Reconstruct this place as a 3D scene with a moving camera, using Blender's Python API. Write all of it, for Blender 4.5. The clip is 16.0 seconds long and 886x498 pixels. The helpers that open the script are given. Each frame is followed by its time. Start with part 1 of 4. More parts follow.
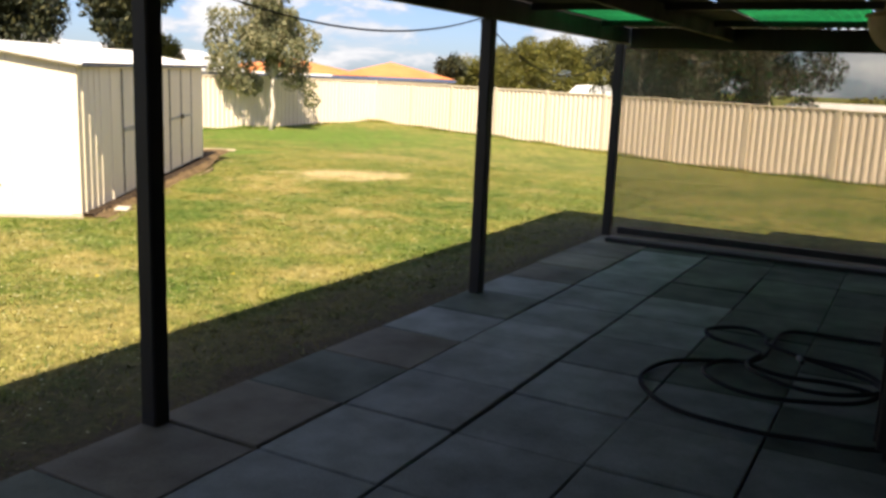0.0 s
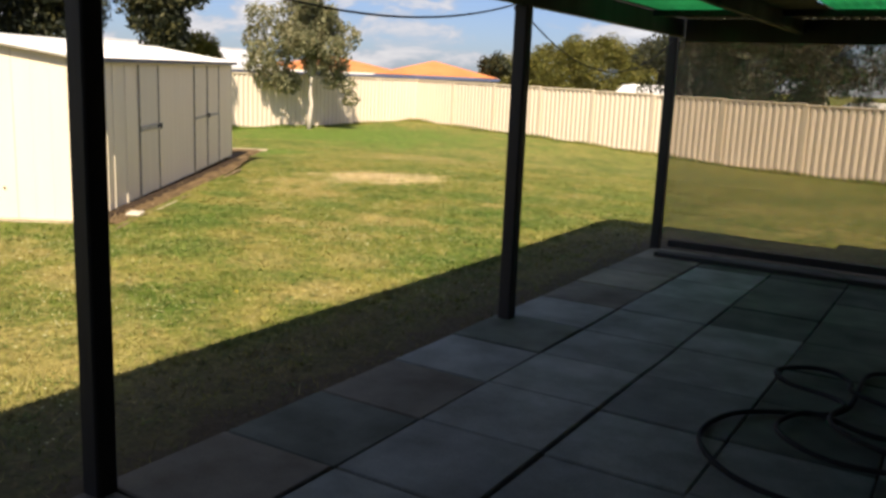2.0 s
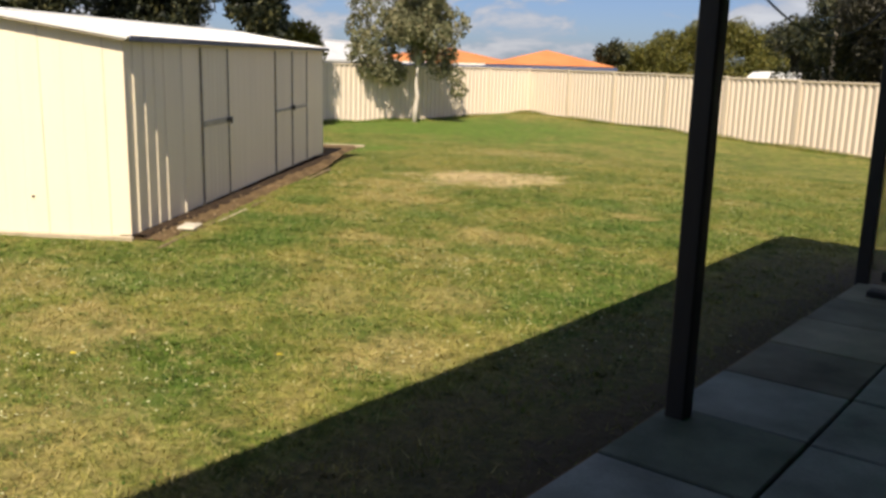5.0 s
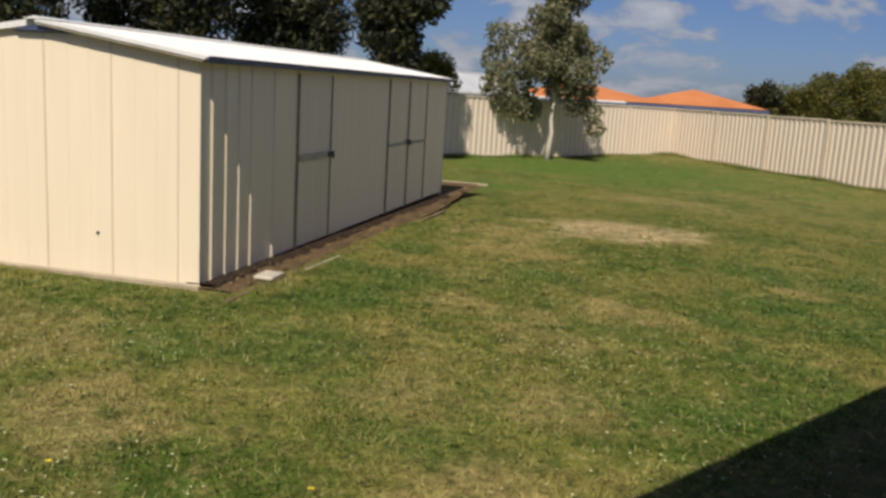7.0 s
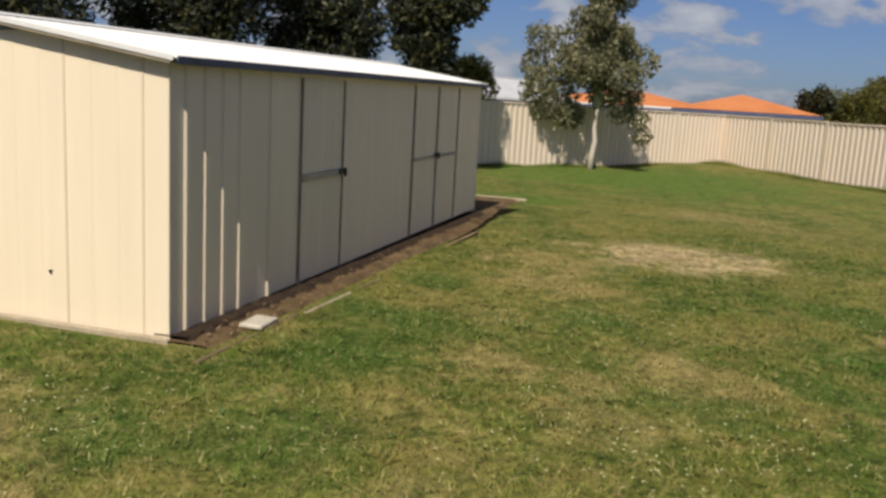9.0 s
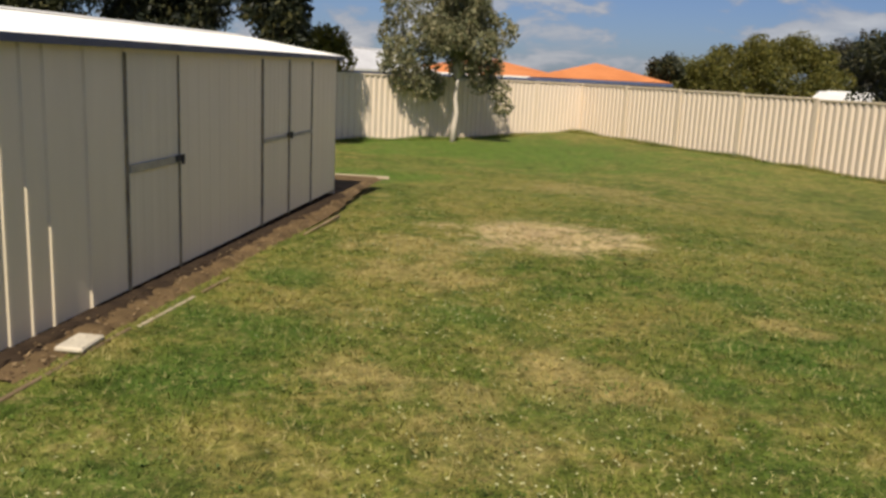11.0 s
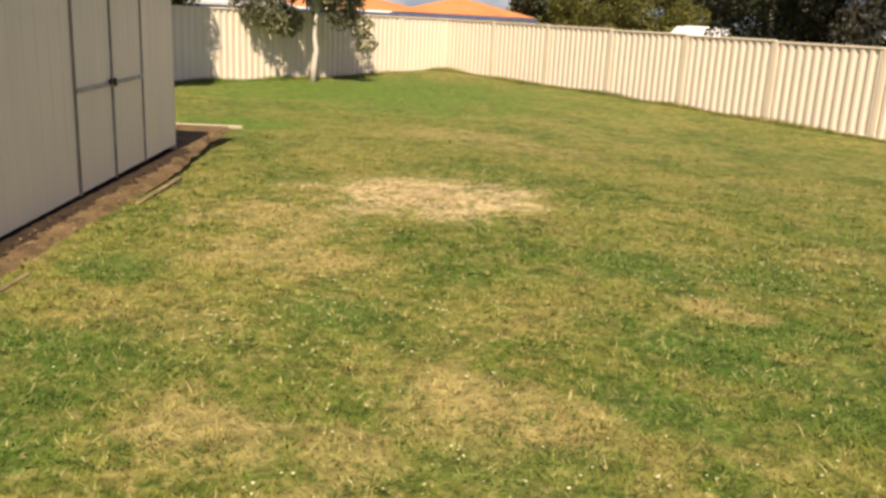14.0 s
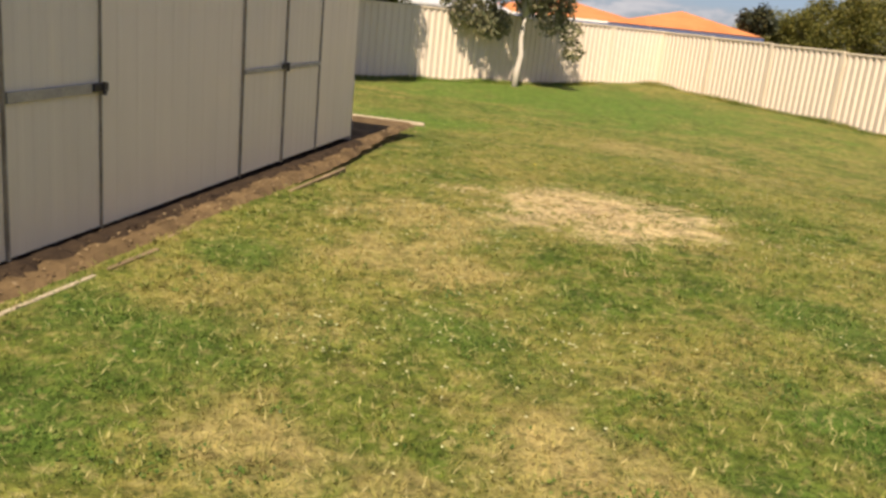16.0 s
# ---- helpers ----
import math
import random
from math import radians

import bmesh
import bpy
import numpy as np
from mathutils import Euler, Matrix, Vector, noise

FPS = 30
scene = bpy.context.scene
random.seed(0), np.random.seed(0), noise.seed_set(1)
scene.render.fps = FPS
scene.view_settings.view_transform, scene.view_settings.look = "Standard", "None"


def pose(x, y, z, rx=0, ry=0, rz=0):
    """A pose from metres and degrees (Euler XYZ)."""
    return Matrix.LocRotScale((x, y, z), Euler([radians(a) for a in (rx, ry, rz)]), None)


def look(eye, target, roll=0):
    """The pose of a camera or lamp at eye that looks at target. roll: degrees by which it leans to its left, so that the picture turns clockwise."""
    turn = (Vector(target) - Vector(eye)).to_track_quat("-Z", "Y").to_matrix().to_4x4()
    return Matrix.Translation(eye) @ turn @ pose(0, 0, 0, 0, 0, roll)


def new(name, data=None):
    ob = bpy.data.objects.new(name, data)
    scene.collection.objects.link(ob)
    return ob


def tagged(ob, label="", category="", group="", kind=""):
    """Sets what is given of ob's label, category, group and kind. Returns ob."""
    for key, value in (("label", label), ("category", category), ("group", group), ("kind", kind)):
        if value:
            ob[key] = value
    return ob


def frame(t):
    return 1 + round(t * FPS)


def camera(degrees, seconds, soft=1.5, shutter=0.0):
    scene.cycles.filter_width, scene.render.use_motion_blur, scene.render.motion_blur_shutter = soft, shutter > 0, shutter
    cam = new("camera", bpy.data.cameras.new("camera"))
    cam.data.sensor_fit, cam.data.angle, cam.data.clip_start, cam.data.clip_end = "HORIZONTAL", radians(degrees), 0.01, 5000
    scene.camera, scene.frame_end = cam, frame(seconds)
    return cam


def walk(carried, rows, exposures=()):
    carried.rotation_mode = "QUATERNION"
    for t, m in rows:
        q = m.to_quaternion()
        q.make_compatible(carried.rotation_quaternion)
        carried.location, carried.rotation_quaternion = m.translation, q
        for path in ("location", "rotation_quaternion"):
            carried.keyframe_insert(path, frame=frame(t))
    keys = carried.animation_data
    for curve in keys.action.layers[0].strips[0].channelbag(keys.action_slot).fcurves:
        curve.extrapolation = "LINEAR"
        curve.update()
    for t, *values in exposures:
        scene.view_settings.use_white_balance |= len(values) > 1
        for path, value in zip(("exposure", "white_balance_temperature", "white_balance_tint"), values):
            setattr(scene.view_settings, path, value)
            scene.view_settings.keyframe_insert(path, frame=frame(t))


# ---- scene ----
cam = camera(53.9, 16.0, soft=3.0)
PATH = [
    (0, (0.522, -2.802, 1.528), (-0.415, -1.077, 1.149), 2.4),
    (0.5, (0.512, -2.658, 1.553), (-0.447, -0.944, 1.175), 2.5),
    (1, (0.489, -2.504, 1.553), (-0.493, -0.802, 1.175), 2.6),
    (1.5, (0.37, -2.285, 1.535), (-0.631, -0.596, 1.154), 2.6),
    (2, (0.242, -2.065, 1.51), (-0.781, -0.39, 1.125), 2.5),
    (2.5, (0.115, -1.842, 1.511), (-0.936, -0.186, 1.12), 2.2),
    (3, (-0.052, -1.63, 1.478), (-1.127, 0.01, 1.086), 2.3),
    (5.5, (-1.061, -0.161, 1.382), (-2.342, 1.323, 0.983), 1.5),
    (6, (-1.208, 0.085, 1.372), (-2.549, 1.519, 0.992), 1.8),
    (6.5, (-1.422, 0.321, 1.416), (-2.815, 1.709, 1.05), 3.2),
    (7, (-1.631, 0.588, 1.408), (-3.082, 1.919, 1.058), 3.6),
    (7.5, (-1.839, 0.859, 1.344), (-3.353, 2.124, 1.015), 2.9),
    (8, (-2.062, 1.079, 1.369), (-3.618, 2.291, 1.039), 3.2),
    (10.5, (-2.923, 1.866, 1.458), (-4.269, 3.296, 1.078), 3.3),
    (11, (-2.945, 1.916, 1.46), (-4.233, 3.395, 1.069), 2.8),
    (11.5, (-3.007, 1.956, 1.464), (-4.234, 3.483, 1.062), 2.6),
    (12, (-3.135, 1.961, 1.466), (-4.294, 3.537, 1.05), 2.9),
    (12.5, (-3.403, 2.157, 1.427), (-4.502, 3.769, 0.987), 3.2),
    (13, (-3.581, 2.381, 1.418), (-4.636, 4.015, 0.952), 3.2),
    (13.5, (-3.689, 2.593, 1.44), (-4.704, 4.245, 0.948), 3.4),
    (14, (-3.717, 2.808, 1.447), (-4.738, 4.449, 0.933), 2.9),
    (14.5, (-3.724, 3.002, 1.446), (-4.784, 4.614, 0.921), 2.7),
    (15, (-3.7, 3.16, 1.445), (-4.822, 4.729, 0.917), 3.3),
    (15.5, (-3.717, 3.28, 1.42), (-4.93, 4.78, 0.893), 4.7),
    (16, (-3.769, 3.409, 1.377), (-5.137, 4.769, 0.849), 6.0),
]
EXPOSURES = [(0, 1.15, 7900, 11), (1.5, 0.88, 7900, 12), (3, 0.6, 7700, 13), (5.5, 0.27, 7300, 11), (6.3, -0.12, 7000, 11), (7.2, -0.25, 6900, 11), (8.2, -0.2, 6900, 11),
             (10.5, -0.10, 7200, 10), (12, 0.30, 7700, 12), (13.2, 0.53, 8000, 14), (14.5, 0.55, 8000, 14), (16, 0.50, 7900, 14)]
walk(cam, [(t, look(eye, target, roll)) for t, eye, target, roll in PATH], EXPOSURES)

# ---------------------------------------------------------------- light
SUN_AZ = Vector((0.59, -0.807, 0)).normalized()
SUN_EL = radians(49.5)
to_sun = Vector((SUN_AZ.x * math.cos(SUN_EL), SUN_AZ.y * math.cos(SUN_EL), math.sin(SUN_EL)))
sun = new("sun", bpy.data.lights.new("sun", "SUN"))
sun.data.energy, sun.data.angle, sun.data.color = 5.6, radians(0.53), (1.0, 0.94, 0.84)
sun.matrix_world = look(to_sun * 60, (0, 0, 0))

world = bpy.data.worlds.new("sky")
scene.world = world
world.use_nodes = True


def wire(nt, kind, **inputs):
    n = nt.nodes.new(kind)
    for key, value in inputs.items():
        name = key.replace("_", " ")
        sock = n.inputs[name] if name in n.inputs else n.inputs[key]
        if isinstance(value, bpy.types.NodeSocket):
            nt.links.new(value, sock)
        else:
            sock.default_value = value
    return n


def ramp(nt, fac, stops, mode="LINEAR"):
    n = nt.nodes.new("ShaderNodeValToRGB")
    n.color_ramp.interpolation = mode
    while len(n.color_ramp.elements) < len(stops):
        n.color_ramp.elements.new(0.5)
    for e, (p, c) in zip(n.color_ramp.elements, stops):
        e.position = p
        e.color = (c, c, c, 1) if isinstance(c, (int, float)) else (*c, 1)
    nt.links.new(fac, n.inputs[0])
    return n.outputs[0]


def mix(nt, fac, a, b, blend="MIX"):
    n = nt.nodes.new("ShaderNodeMix")
    n.data_type, n.blend_type = "RGBA", blend
    for sock, value in ((n.inputs[0], fac), (n.inputs[6], a), (n.inputs[7], b)):
        if isinstance(value, bpy.types.NodeSocket):
            nt.links.new(value, sock)
        elif isinstance(value, (int, float)):
            sock.default_value = value
        else:
            sock.default_value = (*value, 1)
    return n.outputs[2]


def calc(nt, op, a, b=0.0, clamp=False):
    n = nt.nodes.new("ShaderNodeMath")
    n.operation, n.use_clamp = op, clamp
    for sock, value in ((n.inputs[0], a), (n.inputs[1], b)):
        if isinstance(value, bpy.types.NodeSocket):
            nt.links.new(value, sock)
        else:
            sock.default_value = value
    return n.outputs[0]


def noise_of(nt, coord, scale, detail=4.0, rough=0.55, distortion=0.0):
    n = wire(nt, "ShaderNodeTexNoise", Vector=coord, Scale=scale, Detail=detail, Roughness=rough, Distortion=distortion)
    return n.outputs[0]


def build_sky():
    nt = world.node_tree
    nt.nodes.clear()
    sky = nt.nodes.new("ShaderNodeTexSky")
    sky.sky_type, sky.sun_disc = "NISHITA", False
    sky.sun_elevation = SUN_EL
    sky.sun_rotation = math.atan2(SUN_AZ.x, SUN_AZ.y)
    sky.air_density, sky.dust_density, sky.ozone_density = 1.0, 0.6, 2.0
    co = nt.nodes.new("ShaderNodeTexCoord").outputs["Generated"]
    flat = wire(nt, "ShaderNodeMapping", Vector=co, Scale=(1.0, 1.0, 2.6)).outputs[0]
    big = noise_of(nt, flat, 10.0, 8.0, 0.54, 0.3)
    veil = noise_of(nt, flat, 1.1, 3.0, 0.5)
    fac = ramp(nt, big, [(0.47, 0.0), (0.57, 1.0)], "EASE")
    fac = calc(nt, "MULTIPLY", fac, ramp(nt, veil, [(0.30, 0.45), (0.6, 1.0)]))
    cloud = mix(nt, ramp(nt, big, [(0.5, 0.0), (0.72, 1.0)]), (6.4, 7.2, 9.2), (12.0, 12.6, 13.8))
    blue = mix(nt, 1.0, sky.outputs[0], (0.74, 0.96, 1.58), "MULTIPLY")
    col = mix(nt, calc(nt, "MULTIPLY", fac, 0.9), blue, cloud)
    bg = wire(nt, "ShaderNodeBackground", Color=col, Strength=0.05)
    out = nt.nodes.new("ShaderNodeOutputWorld")
    nt.links.new(bg.outputs[0], out.inputs[0])


build_sky()

# ---------------------------------------------------------------- materials


def material(name, rough=0.7, metal=0.0, spec=0.4):
    m = bpy.data.materials.new(name)
    m.use_nodes = True
    nt = m.node_tree
    b = nt.nodes["Principled BSDF"]
    b.inputs["Roughness"].default_value = rough
    b.inputs["Metallic"].default_value = metal
    b.inputs["Specular IOR Level"].default_value = spec
    return m, nt, b


def bump_on(nt, b, height, strength=0.3, distance=0.01):
    n = wire(nt, "ShaderNodeBump", Height=height, Strength=strength, Distance=distance)
    nt.links.new(n.outputs[0], b.inputs["Normal"])


def where(nt):
    return nt.nodes.new("ShaderNodeNewGeometry").outputs["Position"]


def local(nt):
    return nt.nodes.new("ShaderNodeTexCoord").outputs["Object"]


def surface(name, base, dark, scale=6.0, fine=60.0, rough=0.7, metal=0.0, spec=0.4, bump=0.2, spread=0.5, streak=False, per_object=0.0, object_space=False, grain=0.35):
    """Two-scale mottled surface: base colour, worn or dirty colour, grain relief."""
    m, nt, b = material(name, rough, metal, spec)
    co = local(nt) if object_space else where(nt)
    if streak:
        co = wire(nt, "ShaderNodeMapping", Vector=co, Scale=(1, 1, 0.12)).outputs[0]
    n1 = noise_of(nt, co, scale, 5.0, 0.6)
    n2 = noise_of(nt, co, fine, 3.0, 0.6)
    f = ramp(nt, n1, [(0.5 - spread * 0.4, 0.0), (0.5 + spread * 0.5, 1.0)])
    col = mix(nt, f, base, dark)
    col = mix(nt, grain, col, ramp(nt, n2, [(0.25, 0.55), (0.75, 1.35)]), "MULTIPLY")
    if per_object:
        r = nt.nodes.new("ShaderNodeObjectInfo").outputs["Random"]
        col = mix(nt, 1.0, col, ramp(nt, r, [(0.0, 1.0 - per_object), (1.0, 1.0 + per_object * 0.6)]), "MULTIPLY")
    nt.links.new(col, b.inputs["Base Color"])
    nt.links.new(ramp(nt, n1, [(0.3, max(0.05, rough - 0.1)), (0.7, min(1.0, rough + 0.12))]), b.inputs["Roughness"])
    bump_on(nt, b, n2, bump, 0.004)
    return m


def spot(nt, co, cx, cy, rx, ry, warp, soft=0.35):
    """1 inside an uneven ellipse on the ground, 0 outside."""
    mp = wire(nt, "ShaderNodeMapping", Vector=co, Location=(-cx / rx, -cy / ry, 0), Scale=(1 / rx, 1 / ry, 0)).outputs[0]
    d = wire(nt, "ShaderNodeVectorMath", Vector=mp)
    d.operation = "LENGTH"
    d = calc(nt, "ADD", d.outputs["Value"], calc(nt, "MULTIPLY", calc(nt, "SUBTRACT", warp, 0.5), 2.6))
    return ramp(nt, d, [(0.9 - soft, 1.0), (1.0 + soft * 0.3, 0.0)])


# lush and dry spots of the lawn: centre, radii, how strong
LUSH = ((-16.6, 19.2, 6.82, 5.72, 0.9), (-13.6, 12.4, 1.9, 1.5, 0.85), (-7.2, 4.95, 0.8, 0.6, 0.95), (-8.0, 5.95, 0.45, 0.35, 0.8), (-6.6, 4.2, 0.6, 0.5, 0.9), (-5.6, 3.2, 0.9, 0.6, 0.7),
        (-6.2, 2.6, 0.6, 0.35, 0.75), (-4.15, 2.9, 0.5, 0.5, 0.6), (-4.2, 1.6, 0.5, 0.5, 0.7), (-6.3, 6.1, 0.6, 0.35, 0.75), (-6.45, 7.15, 0.45, 0.25, 0.6), (-5.5, 8.15, 0.65, 0.4, 0.9), (-4.75, 8.3, 0.4, 0.7, 0.8),
        (-4.7, 6.75, 0.65, 0.5, 1.0), (-4.4, 7.4, 0.35, 0.45, 0.85), (-4.7, 6.1, 0.5, 0.3, 0.8), (-4.0, 4.2, 0.6, 0.6, 0.75), (-4.9, 5.3, 0.55, 0.4, 0.6), (-3.9, 5.4, 0.45, 0.45, 0.7), (-8.5, 10.9, 0.6, 0.3, 0.6), (-3.9, 6.8, 0.7, 0.9, 0.75), (-4.5, 9.9, 1.0, 0.9, 0.6), (-3.6, 4.4, 0.5, 0.8, 0.6), (-5.3, 11.6, 1.3, 1.0, 0.4), (-3.6, 8.3, 0.6, 0.9, 0.6), (-7.68, 7.8, 0.34, 0.2, 1.0))
DRY = ((-7.85, 9.2, 1.15, 1.15, 1.0), (-8.1, 7.5, 0.8, 0.55, 0.85), (-7.3, 6.8, 0.8, 0.5, 0.8), (-6.9, 5.55, 0.4, 0.3, 0.4), (-10.4, 13.9, 1.3, 1.1, 0.6), (-8.7, 13.0, 1.2, 0.7, 0.4), (-6.0, 4.85, 0.45, 0.3, 0.75), (-5.2, 5.7, 0.45, 0.3, 0.8),
       (-4.82, 7.5, 0.35, 0.2, 0.75), (-5.45, 5.0, 0.3, 0.2, 0.6), (-5.9, 12.1, 1.2, 0.8, 0.25), (-4.4, 9.3, 0.35, 0.3, 0.5), (-5.4, 1.95, 0.7, 0.4, 0.75), (-6.6, 2.2, 0.7, 0.4, 0.65), (-3.75, 2.7, 0.4, 0.45, 0.7), (-4.8, 3.3, 0.45, 0.35, 0.5),
       (-4.25, 3.85, 0.4, 0.35, 0.55), (-4.0, 0.6, 0.99, 1.1, 0.45), (-5.1, 4.6, 0.5, 0.35, 0.5), (-5.3, 5.5, 0.4, 0.3, 0.45))


def lawn_colour(nt):
    co = where(nt)
    warp = noise_of(nt, co, 1.6, 5.0, 0.65)
    big = noise_of(nt, co, 0.55, 4.0, 0.6)
    mid = noise_of(nt, co, 2.8, 5.0, 0.65)
    fine = noise_of(nt, co, 26.0, 4.0, 0.65)
    blot = noise_of(nt, co, 1.15, 5.0, 0.7, 0.4)
    col = mix(nt, ramp(nt, big, [(0.38, 0.0), (0.58, 1.0)]), (0.072, 0.115, 0.015), (0.172, 0.176, 0.040))
    col = mix(nt, ramp(nt, blot, [(0.50, 0.0), (0.66, 0.9)]), col, (0.235, 0.195, 0.062))
    col = mix(nt, ramp(nt, mid, [(0.52, 0.0), (0.68, 0.8)]), col, (0.22, 0.185, 0.058))
    col = mix(nt, ramp(nt, mid, [(0.30, 0.85), (0.46, 0.0)]), col, (0.040, 0.074, 0.010))
    col = mix(nt, ramp(nt, blot, [(0.30, 0.75), (0.45, 0.0)]), col, (0.045, 0.082, 0.011))
    speck = noise_of(nt, co, 8.5, 4.0, 0.7, 0.3)
    col = mix(nt, ramp(nt, speck, [(0.52, 0.0), (0.68, 0.75)]), col, (0.26, 0.215, 0.080))
    col = mix(nt, ramp(nt, speck, [(0.32, 0.8), (0.46, 0.0)]), col, (0.036, 0.062, 0.010))
    for cx, cy, rx, ry, k in LUSH:
        f = calc(nt, "MULTIPLY", spot(nt, co, cx, cy, rx, ry, warp, 0.6), k)
        far = cx < -11.0
        col = mix(nt, f, col, mix(nt, mid, (0.046, 0.102, 0.013) if far else (0.034, 0.076, 0.012), (0.120, 0.205, 0.030) if far else (0.088, 0.145, 0.024)))
    holes = noise_of(nt, co, 6.0, 5.0, 0.7, 0.8)
    for cx, cy, rx, ry, dry in DRY:
        f = spot(nt, co, cx, cy, rx, ry, warp)
        if dry > 0.9:
            f = calc(nt, "MULTIPLY", f, ramp(nt, holes, [(0.42, 0.05), (0.52, 1.0)]))
        f = calc(nt, "MULTIPLY", f, calc(nt, "MULTIPLY", calc(nt, "MULTIPLY", ramp(nt, mid, [(0.30, 0.2), (0.44, 1.0)]), ramp(nt, speck, [(0.30, 0.35), (0.48, 1.0)])), dry))
        col = mix(nt, f, col, (0.54, 0.42, 0.225) if dry > 0.9 else (0.30, 0.238, 0.095))
    clump = noise_of(nt, co, 19.0, 3.0, 0.6, 0.6)
    col = mix(nt, ramp(nt, clump, [(0.55, 0.0), (0.68, 0.6)]), col, (0.30, 0.255, 0.105))
    col = mix(nt, ramp(nt, clump, [(0.32, 0.7), (0.44, 0.0)]), col, (0.034, 0.056, 0.010))
    return co, col, mid, fine


def lawn_material():
    m, nt, b = material("lawn_turf", 0.9, 0.0, 0.15)
    co, col, mid, fine = lawn_colour(nt)
    lump = noise_of(nt, co, 7.0, 5.0, 0.7, 0.5)
    col = mix(nt, 0.8, col, ramp(nt, lump, [(0.33, 0.5), (0.62, 1.3)]), "MULTIPLY")
    col = mix(nt, 0.75, col, ramp(nt, fine, [(0.28, 0.42), (0.72, 1.45)]), "MULTIPLY")
    split = wire(nt, "ShaderNodeSeparateXYZ", Vector=co)
    edge = split.outputs[0]
    beside = ramp(nt, calc(nt, "SUBTRACT", 7.6, split.outputs[1]), [(0.3, 0.0), (1.0, 1.0)])
    wob = calc(nt, "ADD", edge, calc(nt, "MULTIPLY", calc(nt, "SUBTRACT", mid, 0.5), 0.9))
    # thin paints extra shade inside the roof's shadow; the nearer band is bare soil
    thin = ramp(nt, calc(nt, "ADD", wob, 3.6), [(0.15, 0.0), (0.55, 0.7)])
    soil = calc(nt, "MAXIMUM", thin, ramp(nt, calc(nt, "ADD", wob, 3.15), [(0.35, 0.0), (0.62, 1.0)]))
    soil = calc(nt, "MULTIPLY", soil, beside)
    col = mix(nt, soil, col, mix(nt, fine, (0.045, 0.036, 0.022), (0.10, 0.08, 0.047)))
    nt.links.new(col, b.inputs["Base Color"])
    bump_on(nt, b, fine, 0.8, 0.03)
    return m


def blade_material():
    m, nt, b = material("grass_blade", 0.75, 0.0, 0.2)
    co, col, mid, fine = lawn_colour(nt)
    r = nt.nodes.new("ShaderNodeNewGeometry").outputs["Random Per Island"]
    col = mix(nt, 0.8, col, ramp(nt, r, [(0.0, (0.7, 0.8, 0.6)), (0.6, (1.1, 1.1, 1.0)), (1.0, (1.55, 1.45, 1.3))]), "MULTIPLY")
    col = mix(nt, ramp(nt, r, [(0.90, 0.0), (0.93, 0.75)]), col, (0.42, 0.37, 0.17))
    nt.links.new(col, b.inputs["Base Color"])
    return m


def leaf_material(name, a, c, e, through_light=0.25):
    m, nt, b = material(name, 0.55, 0.0, 0.3)
    r = nt.nodes.new("ShaderNodeNewGeometry").outputs["Random Per Island"]
    col = ramp(nt, r, [(0.0, a), (0.5, c), (1.0, e)])
    nt.links.new(mix(nt, 0.5, col, ramp(nt, noise_of(nt, where(nt), 1.3, 3.0), [(0.3, 0.6), (0.7, 1.4)]), "MULTIPLY"), b.inputs["Base Color"])
    b.inputs["Subsurface Weight"].default_value = 0.0
    tr = wire(nt, "ShaderNodeBsdfTranslucent", Color=col)
    mx = wire(nt, "ShaderNodeMixShader", Fac=through_light)
    nt.links.new(b.outputs[0], mx.inputs[1])
    nt.links.new(tr.outputs[0], mx.inputs[2])
    nt.links.new(mx.outputs[0], nt.nodes["Material Output"].inputs[0])
    return m


def mesh_cloth_material():
    m, nt, b = material("shade_mesh", 0.9, 0.0, 0.1)
    b.inputs["Base Color"].default_value = (0.36, 0.29, 0.23, 1)
    tr = wire(nt, "ShaderNodeBsdfTransparent", Color=(1.0, 0.98, 0.95, 1))
    grain = noise_of(nt, local(nt), 900.0, 1.0)
    mx = wire(nt, "ShaderNodeMixShader", Fac=ramp(nt, grain, [(0.3, 0.62), (0.7, 0.70)]))
    nt.links.new(b.outputs[0], mx.inputs[1])
    nt.links.new(tr.outputs[0], mx.inputs[2])
    nt.links.new(mx.outputs[0], nt.nodes["Material Output"].inputs[0])
    return m


def green_sheet_material():
    m, nt, b = material("green_polycarbonate", 0.4, 0.0, 0.4)
    col = mix(nt, ramp(nt, noise_of(nt, where(nt), 3.0, 4.0), [(0.35, 0.0), (0.7, 1.0)]), (0.03, 0.52, 0.30), (0.02, 0.34, 0.20))
    nt.links.new(col, b.inputs["Base Color"])
    tr = wire(nt, "ShaderNodeBsdfTranslucent", Color=col)
    mx = wire(nt, "ShaderNodeMixShader", Fac=0.72)
    nt.links.new(b.outputs[0], mx.inputs[1])
    nt.links.new(tr.outputs[0], mx.inputs[2])
    nt.links.new(mx.outputs[0], nt.nodes["Material Output"].inputs[0])
    return m


